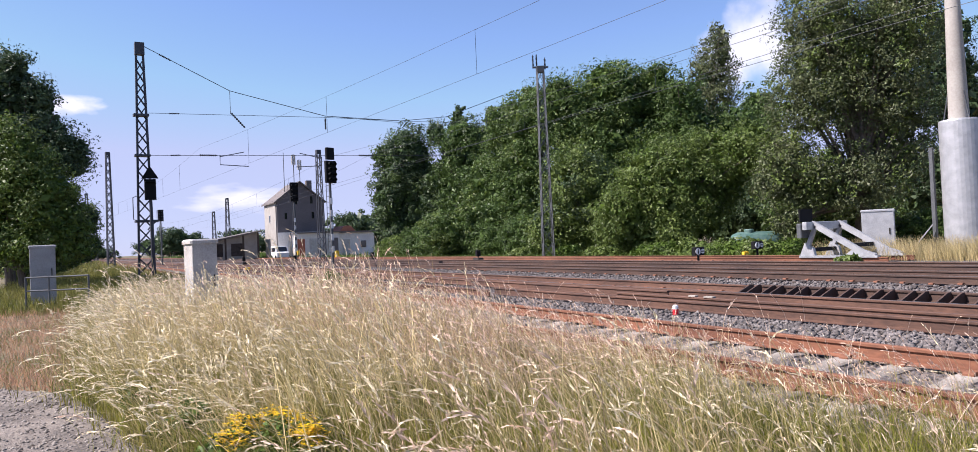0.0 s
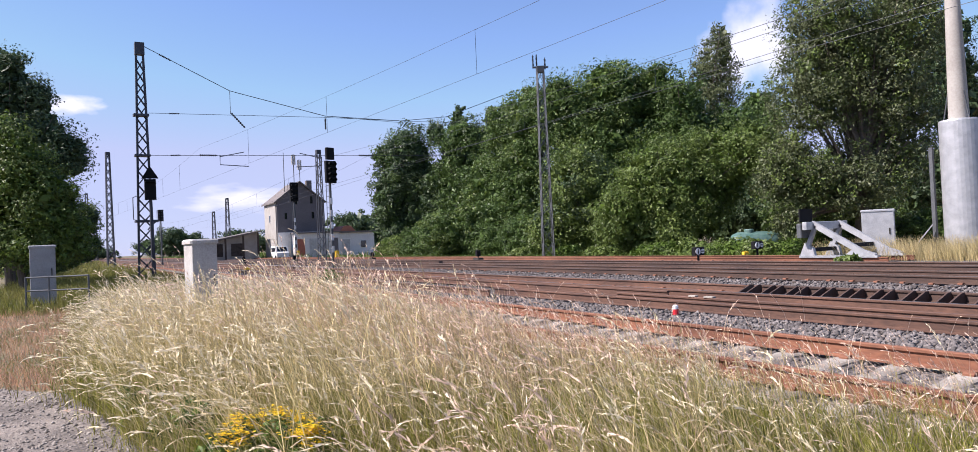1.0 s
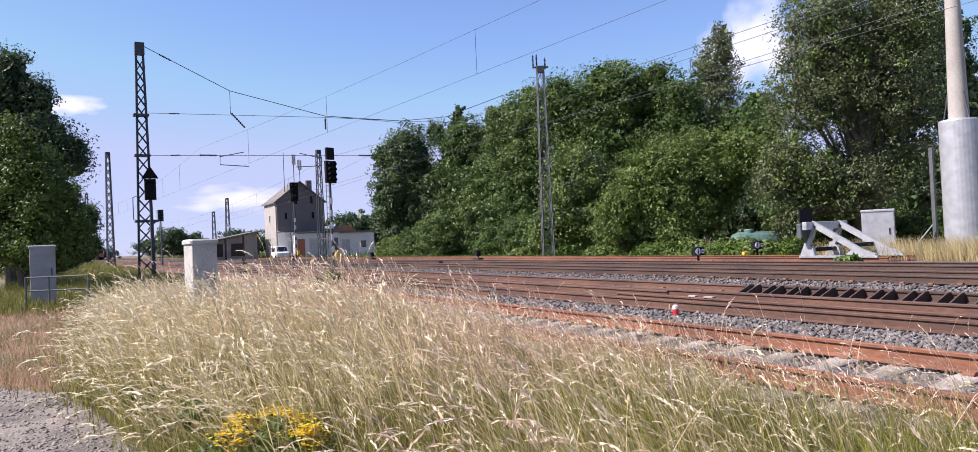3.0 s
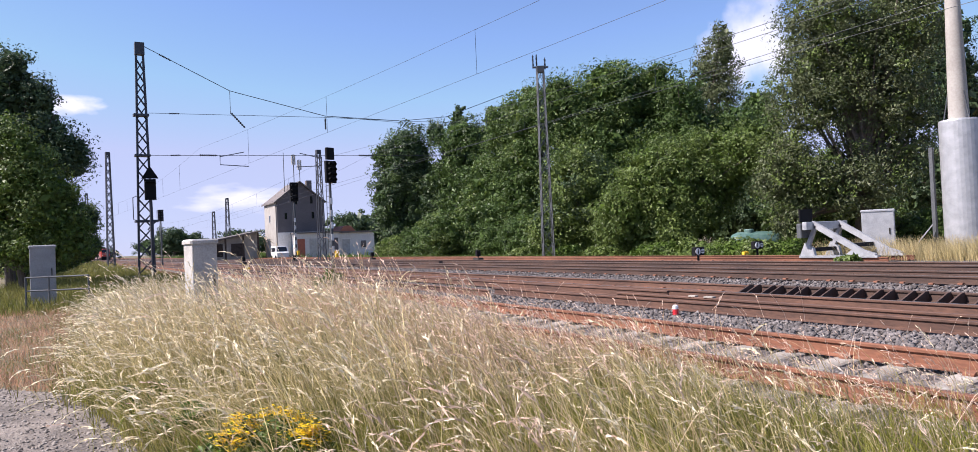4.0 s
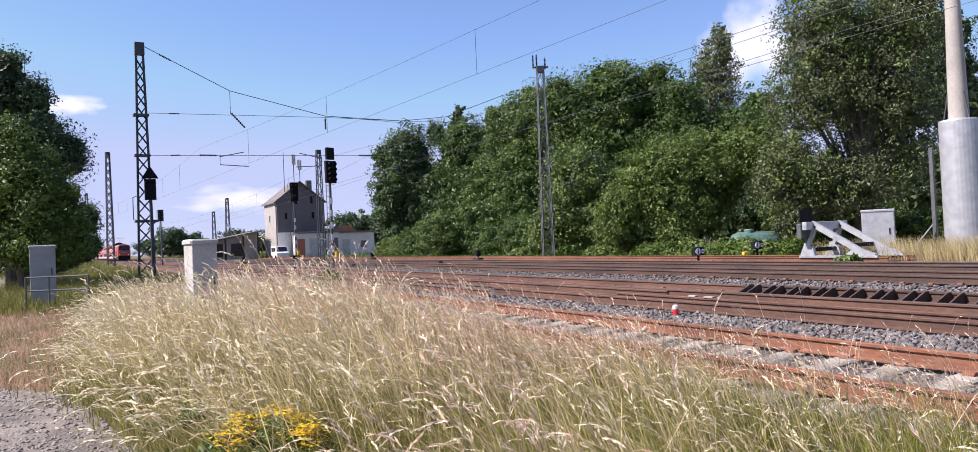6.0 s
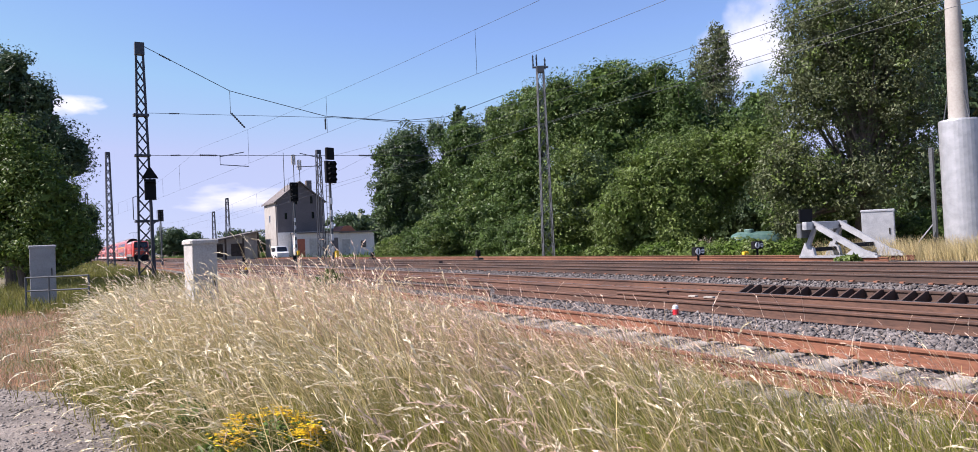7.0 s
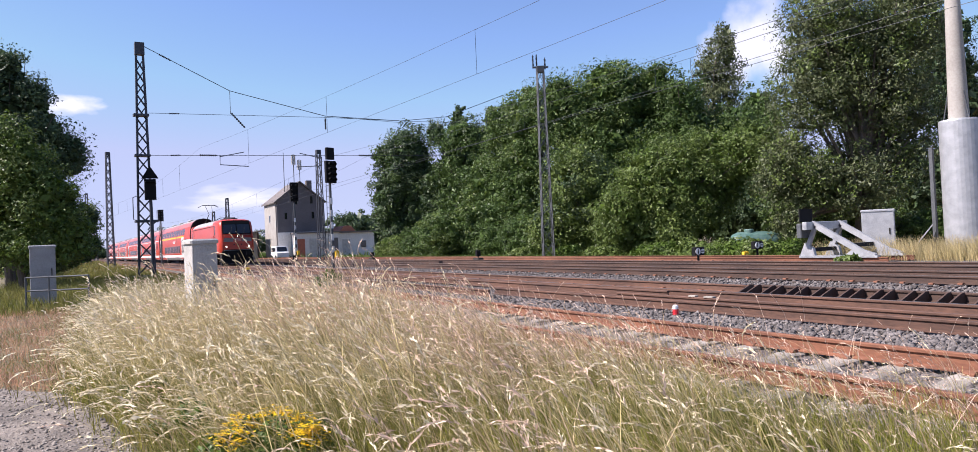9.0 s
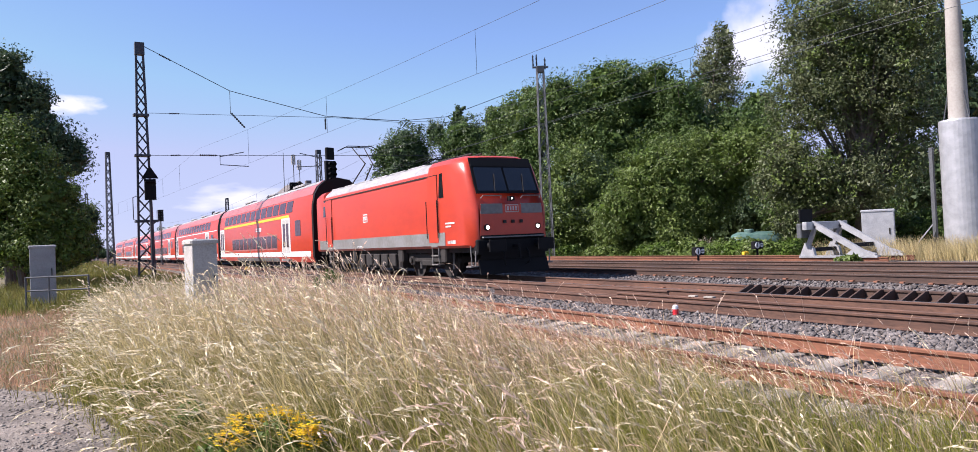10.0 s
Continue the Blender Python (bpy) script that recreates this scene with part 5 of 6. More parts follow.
for y, z in ((9.3, 12.35), (16.0, 10.9)):
    part("dropper", Shape().path([(0, y, z), (0, y, z - (1.6 if y < 10 else 0.3))], 0.018), "wire", hs)
part("insulator", rod((0, 16.0, 10.7), (0, 16.0, 9.9), 0.07), "ceramic", hs)
part("insulator", rod((0, 9.35, 10.8), (0, 10.25, 9.8), 0.07), "ceramic", hs)
part("insulator", rod((0, 7.2, 7.83), (0, 8.3, 7.83), 0.06), "ceramic", hs)
part("insulator", rod((0, 18.5, 8.03), (0, 19.6, 8.03), 0.06), "ceramic", hs)
part("insulator", rod((0, 4.9, 14.5), (0, 5.6, 14.15), 0.06), "ceramic", hs)
part("insulator", rod((0, 5.4, 10.58), (0, 6.0, 10.6), 0.05), "ceramic", hs)
part("insulator", rod((0, 5.4, 7.78), (0, 6.0, 7.8), 0.05), "ceramic", hs)
for y0, s in ((8.5, 1), (15.6, -1)):
    part("steady_arm", Shape().path([(0, y0, 7.85), (0, y0, 7.2), (0, y0 + s * 1.9, 7.1)], 0.03).path([(0, y0, 7.75), (0, y0 + s * 1.6, 8.1)], 0.03), "wire", hs)


def catenary(label, a, b, z0, z1, beyond, thick=0.0075):
    """A contact wire with its sagging carrier and droppers, from a to b."""
    t = thing("overhead_line", label, "overhead wires", group="overhead lines")
    a, b = Vector(a), Vector(b)
    d = (a - b).normalized()
    far = b - d * beyond
    near = a + d * 50
    for p, q, drop in ((near, b, 1.15), (b, far, 1.15)):
        up = sag((p.x, p.y, z1), (q.x, q.y, z1), drop)
        part("carrier_wire", Shape().path(up, thick), "wire", t)
        part("contact_wire", Shape().path([(p.x, p.y, z0), (q.x, q.y, z0)], thick), "wire", t)
        for k in range(1, 9):
            s = k / 9
            c = p.lerp(q, s)
            zz = z1 - drop * 4 * s * (1 - s)
            part("dropper", Shape().path([(c.x, c.y, z0), (c.x, c.y, zz)], 0.008, 4), "wire", t)
    return t


catenary("contact line crossing over to the siding track", (0, 11.55, 0), (-51.8, 7.2, 0), 6.0, 8.3, 60, 0.005)
catenary("contact line over the main track", (0, 16.95, 0), (-51.8, 16.6, 0), 5.9, 8.0, 120)
catenary("contact line over the loop track", (0, 17.9, 0), (-51.8, 19.6, 0), 6.5, 8.2, 120)


def signal(label, x, y, z0, z1, w, mast_r, extra=True, striped=True, turn=0.0):
    """A light signal: mast, black head with hoods, ladder cage and upper box."""
    t = thing("railway_signal", label, "signal", pose(x, y, GROUND, 0, 0, 0), "signals")
    z0, z1 = z0 - GROUND, z1 - GROUND
    part("mast", Shape().tube((0, 0, 0), (0, 0, z0 + 0.4), mast_r, n=10), "steel_grey", t)
    if turn:
        t.matrix_basis = pose(x, y, GROUND, 0, 0, turn)
    hb = z0 + (z1 - z0) * (0.66 if extra else 1.0)
    head = part("signal_head", Shape().box(0.0, 0.22, -w / 2, w / 2, z0, hb - 0.08, 0.03), "black", t, "black signal head")
    for k in range(4):
        zz = z0 + (hb - z0) * (0.15 + 0.22 * k)
        for yy in (-w / 4, w / 4):
            part("lamp_hood", Shape().tube((0.2, yy, zz), (0.42, yy, zz - 0.02), 0.09, n=10, caps=False), "black", head)
            part("lamp_glass", Shape().tube((0.22, yy, zz), (0.23, yy, zz), 0.075, n=10), "glass", head)
    if extra:
        part("upper_box", Shape().box(0.0, 0.2, -w * 0.38, w * 0.38, hb, z1, 0.03), "black", t)
    cage = Shape()
    for yy in (-w * 0.55, w * 0.55):
        cage.path([(-0.1, yy, z0 - 0.1), (-0.55, yy, z0 + 0.1), (-0.55, yy, hb - 0.2), (-0.1, yy, hb - 0.1)], 0.02)
    part("guard_rail", cage, "steel_grey", t)
    lad = Shape()
    for yy in (-0.14, 0.14):
        lad.bar((-0.2, yy, 0.3), (-0.2, yy, z0), 0.03)
    for k in range(int(z0 / 0.35)):
        lad.bar((-0.2, -0.14, 0.5 + 0.35 * k), (-0.2, 0.14, 0.5 + 0.35 * k), 0.025)
    part("ladder", lad, "steel_grey", t)
    if striped:
        for k in range(5):
            part("mast_board", Shape().box(0.07, 0.085, -0.09, 0.09, 1.2 + 0.75 * k, 1.6 + 0.75 * k), "white", t)
        part("yellow_box", Shape().box(0.1, 0.3, 0.05, 0.3, 0.9, 1.3, 0.02), "yellow", t)
    return t


signal("tall black light signal beside the main line", -43.7, 13.62, 5.2, 7.4, 0.78, 0.085, turn=20)
signal("black light signal in front of the grey house", -72, 18.7, 5.9, 7.9, 0.8, 0.08, extra=False)
signal("distant black light signal beyond the mast", -91.7, 8.2, 5.1, 6.5, 0.62, 0.07, extra=False, striped=False)
tri = thing("mast_signal", "black signal with a pointed top fixed beside the mast", "signal", pose(-50.8, 4.0, 0))
part("post", Shape().tube((0, 0, GROUND), (0, 0, 4.9), 0.09, n=10), "mast_dark", tri)
part("signal_head", Shape().box(-0.12, 0.12, -0.34, 0.34, 4.75, 6.1, 0.03), "black", tri)
part("pointed_top", Shape().add([(a, y, z) for a in (-0.1, 0.1) for y, z in ((-0.5, 6.14), (0.5, 6.14), (0.0, 6.95))], [(0, 2, 1), (3, 4, 5), (0, 1, 4, 3), (1, 2, 5, 4), (2, 0, 3, 5)]), "black", tri)
part("hood", Shape().box(0.1, 0.4, -0.3, 0.3, 5.9, 5.95), "black", tri)


def cabinet(label, x, y, w, d, h, turn, mat, lean=0.0, z=GROUND):
    """A trackside cabinet: body, overhanging lid, door with handle, plinth."""
    t = thing("trackside_cabinet", label, "cabinet", pose(x, y, z, lean, 0, turn), "cabinets")
    part("plinth", Shape().box(-w / 2 + 0.02, w / 2 - 0.02, -d / 2 + 0.02, d / 2 - 0.02, -0.05, 0.14), "under", t)
    part("body", Shape().box(-w / 2, w / 2, -d / 2, d / 2, 0.12, h - 0.08, 0.012), mat, t)
    part("lid", Shape().box(-w / 2 - 0.03, w / 2 + 0.03, -d / 2 - 0.03, d / 2 + 0.03, h - 0.09, h, 0.03), mat, t, "overhanging lid")
    door = part("door", Shape().box(-w / 2 + 0.03, w / 2 - 0.03, -d / 2 - 0.012, -d / 2 + 0.002, 0.2, h - 0.14), mat, t)
    part("handle", Shape().box(w * 0.32, w * 0.36, -d / 2 - 0.04, -d / 2 - 0.01, h * 0.5, h * 0.62), "under", door)
    return t


cabinet("pale grey concrete cabinet standing in the dry grass", -15.0, 2.03, 0.47, 0.52, 1.83, 100, "cab_grey")
cabinet("weathered grey cabinet, darkened for shade, beside a low pipe rail", -28.3, -1.12, 0.74, 0.5, 2.05, 92, "cab_shade")
cabinet("dull metal cabinet with a pale top behind the buffer stop", -18.2, 29.3, 1.22, 0.7, 2.1, 30, "galv")
fence = thing("pipe_rail", "low grey pipe railing round the cabinet", "railing", pose(-26.2, -1.5, GROUND))
fp = [(0, 0), (0.35, 0.62), (0.95, 1.68)]
for a, b in zip(fp, fp[1:]):
    for z in (1.03, 0.62):
        part("rail", Shape().tube((*a, z), (*b, z), 0.025, n=8), "steel_grey", fence)
for p in fp:
    part("post", Shape().tube((*p, -0.05), (*p, 1.05), 0.028, n=8), "steel_grey", fence)

# buffer stop at the end of the far siding
bs = thing("buffer_stop", "pale grey steel buffer stop with slanting struts", "buffer stop", pose(-16.6, 25.1, 0) @ Matrix.Diagonal((0.85, 1.0, 1.0, 1.0)))
for y in (-0.78, 0.78):
    part("strut", Shape().bar((-1.3, y, 1.28), (1.2, y, 0.08), 0.13, 0.22), "galv", bs)
    ft = Shape().add([(x, y + e, z) for e in (-0.07, 0.07) for x, z in ((0.1, 0.0), (1.6, 0.0), (1.6, 0.12), (0.75, 0.36))], [(0, 1, 2, 3), (7, 6, 5, 4), (0, 4, 5, 1), (1, 5, 6, 2), (2, 6, 7, 3), (3, 7, 4, 0)])
    part("gusset_plate", ft, "galv", bs)
    part("upright", Shape().bar((-1.75, y, 0.1), (-1.15, y, 1.2), 0.13, 0.16), "galv", bs)
    ft = Shape().add([(x, y + e, z) for e in (-0.07, 0.07) for x, z in ((-2.0, 0.0), (-1.2, 0.0), (-1.3, 0.35), (-1.7, 0.55))], [(0, 1, 2, 3), (7, 6, 5, 4), (0, 4, 5, 1), (1, 5, 6, 2), (2, 6, 7, 3), (3, 7, 4, 0)])
    part("foot_plate", ft, "galv", bs)
    part("base_rail", Shape().box(-2.0, 1.7, y - 0.09, y + 0.09, -0.02, 0.06), "galv", bs)
part("cross_beam", Shape().box(-1.45, -1.2, -1.25, 1.25, 1.05, 1.35, 0.02), "galv", bs)
part("tie_beam", Shape().box(0.2, 0.4, -0.8, 0.8, 0.35, 0.5), "under", bs)
part("tie_beam", Shape().box(-1.6, -1.4, -0.8, 0.8, 0.2, 0.35), "under", bs)
part("buffer_plate", Shape().box(-1.75, -1.5, -1.25, -0.7, 0.75, 1.3, 0.03), "steel_grey", bs)
part("buffer_plate", Shape().box(-1.75, -1.5, 0.7, 1.25, 0.75, 1.3, 0.03), "steel_grey", bs)
part("stop_board", Shape().box(-1.72, -1.66, -1.1, -0.35, 1.35, 1.85), "black", bs, "dark board on the beam")

# pole in a thick sleeve
pole = thing("concrete_pole", "tall grey pole standing in a thick white sleeve", "pole", pose(-16.65, 33.0, GROUND))
part("sleeve", Shape().lathe([(0.78, -0.05), (0.78, 5.72), (0.75, 5.8), (0.4, 5.82)], 32), "galv", pole, "thick pale sleeve", smooth=False)
part("shaft", Shape().lathe([(0.4, 5.7), (0.29, 11.0), (0.24, 15.0)], 24), "pole_concrete", pole, smooth=True)
part("cable_duct", Shape().box(-0.95, -0.8, -0.75, -0.6, 0, 4.7), "steel_grey", pole)
for a in (-0.3, 0.35):
    part("strap", Shape().bar((a * 1.6, -0.3, 5.8), (a, -0.2, 7.0), 0.04), "steel_grey", pole)
board = thing("striped_board", "leaning pale metal strip at the pole's foot", "metal strip", pose(-17.7, 31.9, GROUND))
part("strip", Shape().bar((-0.45, -0.2, 0.35), (0.25, 0.1, 1.35), 0.16, 0.04), "galv", board)

# gas tank among the brambles
tank = thing("gas_tank", "pale green gas tank, darkened for shade, half hidden by brambles", "tank", pose(-25.7, 30.6, GROUND - 0.22, 0, 0, 60))
hull = Shape()
hull.loft([[(x, r * math.cos(a), 1.0 + r * math.sin(a)) for a in [2 * math.pi * i / 20 for i in range(20)]] for x, r in ((-1.35, 0.1), (-1.3, 0.3), (-1.15, 0.48), (-0.9, 0.58), (0.9, 0.58), (1.15, 0.48), (1.3, 0.3), (1.35, 0.1))])
part("hull", hull, "tank", tank, smooth=True)
part("dome", Shape().lathe([(0.24, 1.53), (0.24, 1.68), (0.2, 1.73)], 16, (-0.3, 0, 0)), "tank", tank)
for x in (-0.8, 0.8):
    part("saddle", Shape().box(x - 0.12, x + 0.12, -0.45, 0.45, -0.05, 0.6), "concrete", tank)


def dwarf_signal(label, x, y, z):
    t = thing("dwarf_signal", label, "signal", pose(x, y, 0, 0, 0, 0), "dwarf signals")
    part("post", Shape().tube((0, 0, GROUND), (0, 0, z), 0.05, n=8), "black", t)
    hd = part("signal_head", Shape().box(-0.12, 0.12, -0.28, 0.28, z, z + 0.36, 0.03), "black", t)
    part("white_disc", Shape().tube((0.12, -0.13, z + 0.18), (0.14, -0.13, z + 0.18), 0.14, n=18), "white", hd)
    part("disc_bar", Shape().box(0.14, 0.15, -0.15, -0.11, z + 0.06, z + 0.3), "black", hd)
    part("white_disc", Shape().tube((0.12, 0.15, z + 0.18), (0.14, 0.15, z + 0.18), 0.1, n=18), "white", hd)
    part("disc_bar", Shape().box(0.14, 0.15, 0.05, 0.25, z + 0.16, z + 0.2), "black", hd)
    tagged(hd, "black head with two white discs")


dwarf_signal("low black dwarf signal with white discs", -22.35, 23.0, 0.14)
dwarf_signal("low black dwarf signal beside the siding", -22.25, 26.6, 0.25)
for label, x, y, nm in (("small yellow marker post by the siding", -23.2, 26.9, "marker_post"), ("yellow marker post between the tracks", -48, 9.3, "marker_post")):
    mp = thing(nm, label, "marker", pose(x, y, GROUND))
    part("post", Shape().tube((0, 0, 0), (0, 0, 0.35), 0.04, n=8), "under", mp)
    part("cap", Shape().box(-0.09, 0.09, -0.16, 0.16, 0.33, 0.47, 0.03), "yellow", mp)
for x, y in ((-62, 23.0), (-70, 18.0), (-76, 14.4), (-42, 23.0)):
    pm = thing("point_machine", "low dark point machine with a lever lamp", "point machine", pose(x, y, -0.2), "point machines")
    part("box", Shape().box(-0.4, 0.4, -0.2, 0.2, 0, 0.25, 0.03), "under", pm)
    part("lantern", Shape().box(-0.12, 0.12, -0.15, 0.15, 0.35, 0.75, 0.03), "black", pm)
    part("lantern_post", Shape().tube((0, 0, 0.2), (0, 0, 0.4), 0.04, n=8), "black", pm)
for x, y, ln in ((-9.75, 9.85, 0.16), (-9.35, 9.85, 0.2)):
    lt = thing("scrap_board", "pale scrap of board lying on the rail", "scrap", pose(x, y, 0.0, 0, 0, 6))
    part("board", Shape().box(-ln / 2, ln / 2, -0.05, 0.05, -0.003, 0.025, 0.006), "concrete", lt)
can = thing("drink_can", "small red and white can lying on the ballast", "can", pose(-9.05, 8.72, -0.19))
M["can_red"] = material("can_red", (0.65, 0.03, 0.04), 0.4, vary=0.2)
part("can_body", Shape().lathe([(0.045, 0), (0.05, 0.01), (0.05, 0.1)], 14), "can_red", can)
part("can_top", Shape().lathe([(0.05, 0.1), (0.05, 0.15), (0.035, 0.17)], 14), "white", can)


# ---- buildings ----
def window(parent, x, y, z0, z1, w, axis="x"):
    """A dark window with frame on a wall whose outside looks along +x or -y."""
    wd = Shape()
    if axis == "x":
        wd.box(x - 0.02, x + 0.05, y - w / 2, y + w / 2, z0, z1)
        pane = Shape().box(x + 0.03, x + 0.07, y - w / 2 + 0.08, y + w / 2 - 0.08, z0 + 0.08, z1 - 0.08)
    else:
        wd.box(x - w / 2, x + w / 2, y - 0.05, y + 0.02, z0, z1)
        pane = Shape().box(x - w / 2 + 0.08, x + w / 2 - 0.08, y - 0.07, y - 0.03, z0 + 0.08, z1 - 0.08)
    f = part("window", wd, "plaster_white", parent)
    part("pane", pane, "glass", f)


def gable_house(label, x, y, length, width, eaves, ridge, wall_mat, roof_mat, name="house"):
    """Ridge along x; the front gable looks along +x."""
    t = thing(name, label, "building", pose(x, y, GROUND))
    w = width / 2
    part("front_gable", Shape().loft([[(xx, yy, zz) for yy, zz in ((-w, 0), (w, 0), (w, eaves), (0, ridge), (-w, eaves))] for xx in (-0.3, 0)]), wall_mat, t)
    part("back_gable", Shape().loft([[(xx, yy, zz) for yy, zz in ((-w, 0), (w, 0), (w, eaves), (0, ridge), (-w, eaves))] for xx in (-length, -length + 0.3)]), wall_mat, t)
    for s in (-1, 1):
        part("side_wall", Shape().box(-length + 0.3, -0.3, s * w - 0.15, s * w + 0.15, 0, eaves + 0.1), "pole_concrete", t)
        sl = Shape()
        o = 0.45
        k = (ridge - eaves) / w
        slab(sl, [(-length - 0.4, 0, ridge + 0.06), (0.4, 0, ridge + 0.06), (0.4, s * (w + o), eaves - o * k + 0.06), (-length - 0.4, s * (w + o), eaves - o * k + 0.06)], (0, 0, 0.18))
        part("roof_slope", sl, roof_mat, t)
    return t


# shade is in the gables' wall colour; the side walls stay pale
h = gable_house("tall grey rendered house, gables darkened for shade", -108.6, 29.1, 8.0, 7.0, 8.7, 11.5, "plaster", "roof_tile")
part("chimney", Shape().box(-2.6, -1.8, 1.6, 2.4, 9.0, 12.0), "roof_tile", h)
for y, z0, z1 in ((1.75, 8.3, 9.4), (1.9, 6.0, 7.0), (-0.6, 8.2, 9.2), (-2.2, 6.0, 6.9)):
    part("slit_window", Shape().box(-0.02, 0.03, y - 0.17, y + 0.17, z0, z1), "glass", h)
part("lower_wall", Shape().box(-0.1, 0.06, -3.5, 3.5, 0, 4.0), "plaster_white", h, "pale lower storey")
part("door", Shape().box(0.05, 0.12, -0.2, 0.7, 0, 3.2), "brick", h)
window(h, -4, -3.65, 5.6, 6.8, 0.8, "y")
for y, z0, z1, r in ((-1.9, 9.5, 16.2, 0.05), (-0.4, 11.0, 16.0, 0.06), (0.5, 11.0, 15.2, 0.05)):
    an = thing("roof_antenna", "thin mobile antenna mast on the house roof", "antenna", pose(-110, 29.1 + y, GROUND), "antennas")
    part("mast", Shape().tube((0, 0, z0), (0, 0, z1), r, n=8), "steel_grey", an)
    for q in (-0.2, 0.2):
        if y > -1:
            part("panel", Shape().box(-0.12, 0.12, q - 0.1, q + 0.1, z1 - 1.6, z1 - 0.1, 0.03), "cab_grey", an)
annex = thing("low_annex", "low white flat-roofed building beside the house", "building", pose(-107.2, 37.0, GROUND))
part("wall", Shape().box(-5, 0, -4.4, 3.2, 0, 3.6), "plaster_white", annex)
part("roof", Shape().box(-5.2, 0.25, -4.6, 3.4, 3.6, 3.85), "roof_tile", annex)
part("roof_ridge", Shape().loft([[(x, y, z) for y, z in ((-2.4, 3.85), (0.2, 3.85), (-0.6, 4.7), (-1.6, 4.7))] for x in (-4.5, 0.1)]), "roof_red", annex)
for y in (-3.6, -1.4):
    part("door", Shape().box(0, 0.06, y - 0.6, y + 0.6, 0, 2.6), "cab_grey", annex)
window(annex, 0.0, 1.4, 1.2, 2.4, 1.0)
front = thing("garage_row", "row of low white garages in front of the house", "building", pose(-106.6, 31.2, GROUND))
part("wall", Shape().box(-1.6, 0, -3.6, 3.2, 0, 3.7), "plaster_white", front)
part("roof", Shape().box(-1.9, 0.2, -3.8, 3.4, 3.7, 3.9), "roof_tile", front)
for y, mt in ((-2.7, "brick"), (-0.9, "cab_grey"), (0.9, "cab_grey"), (2.4, "plaster")):
    part("garage_door", Shape().box(0.0, 0.06, y - 0.55, y + 0.55, 0.0, 2.9), mt, front)
van = thing("parked_van", "white van parked beside the house", "van", pose(-106.5, 25.3, GROUND))
part("body", Shape().loft([[(x, y, z) for x, z in ((-1.9, 0.35), (1.9, 0.35), (1.95, 1.0), (1.5, 1.15), (1.0, 1.95), (-1.85, 2.0))] for y in (-0.85, 0.85)]), "white", van)
for y in (-0.87, 0.87):
    part("side_window", Shape().box(-1.5, 0.9, min(y, y * 0.98), max(y, y * 0.98) + 0.005, 1.2, 1.75), "glass", van)
    for x in (-1.2, 1.2):
        part("wheel", Shape().tube((x, y - 0.1, 0.33), (x, y + 0.1, 0.33), 0.33, n=16), "black", van)
ws = Shape()
slab(ws, [(1.47, -0.72, 1.2), (1.47, 0.72, 1.2), (1.05, 0.68, 1.85), (1.05, -0.68, 1.85)], (0.04, 0, 0.02))
part("windscreen", ws, "glass", van)
shed = thing("open_shed", "low pale goods shed with a shallow brown roof", "shed", pose(-114, 20.6, GROUND) @ Matrix.Diagonal((1.0, 1.0, 0.84, 1.0)))
part("wall", Shape().loft([[(x, y, z) for y, z in ((-4.4, 0), (3.2, 0), (3.2, 5.05), (-4.4, 3.4))] for x in (-10, -0.6)]), "pole_concrete", shed)
for y in (-2.8, 0.2):
    part("gate", Shape().box(-0.62, -0.5, y - 0.9, y + 0.9, 0.9, 3.2), "wood", shed)
part("roof", Shape().loft([[(x, y, z) for y, z in ((-5.2, 3.3), (3.6, 5.2), (3.6, 5.45), (-5.2, 3.55))] for x in (-11, 0.6)]), "roof_tile", shed)
for y in (-4.2, -1.6, 1.0, 3.2):
    part("post", Shape().box(0.0, 0.25, y - 0.12, y + 0.12, 0, 3.6 + 0.2 * (y + 4)), "wood", shed)
barn = thing("brick_shed", "red brick shed glimpsed behind the trees", "building", pose(-25.2, 52.4, GROUND))
part("wall", Shape().box(-3, 5, 0, 4, 0, 4.6), "brick", barn)
part("roof", Shape().loft([[(x, y, z) for y, z in ((-0.5, 4.5), (4.5, 4.5), (2, 7.2))] for x in (-3.4, 5.4)]), "roof_red", barn)

# distant trees on the skyline
for k, (x, y, hgt, r) in enumerate(((-300, 31, 11, 8), (-310, 38, 9, 8), (-330, 30, 9, 12), (-330, 62, 11, 12), (-300, 75, 11, 14), (-180, 62, 10, 9), (-420, 0, 8, 14), (-230, 86, 12, 12), (-420, 34, 9, 12))):
    tree("tree", "distant round tree on the skyline", (x, y, GROUND), [(0, 0, hgt * 0.6, r * 0.8, r, hgt * 0.5), (0, r * 0.7, hgt * 0.4, r * 0.6, r * 0.7, hgt * 0.4)], 3400, 0.4, "leaf_blue", 0.25, 80 + k, 1.6)
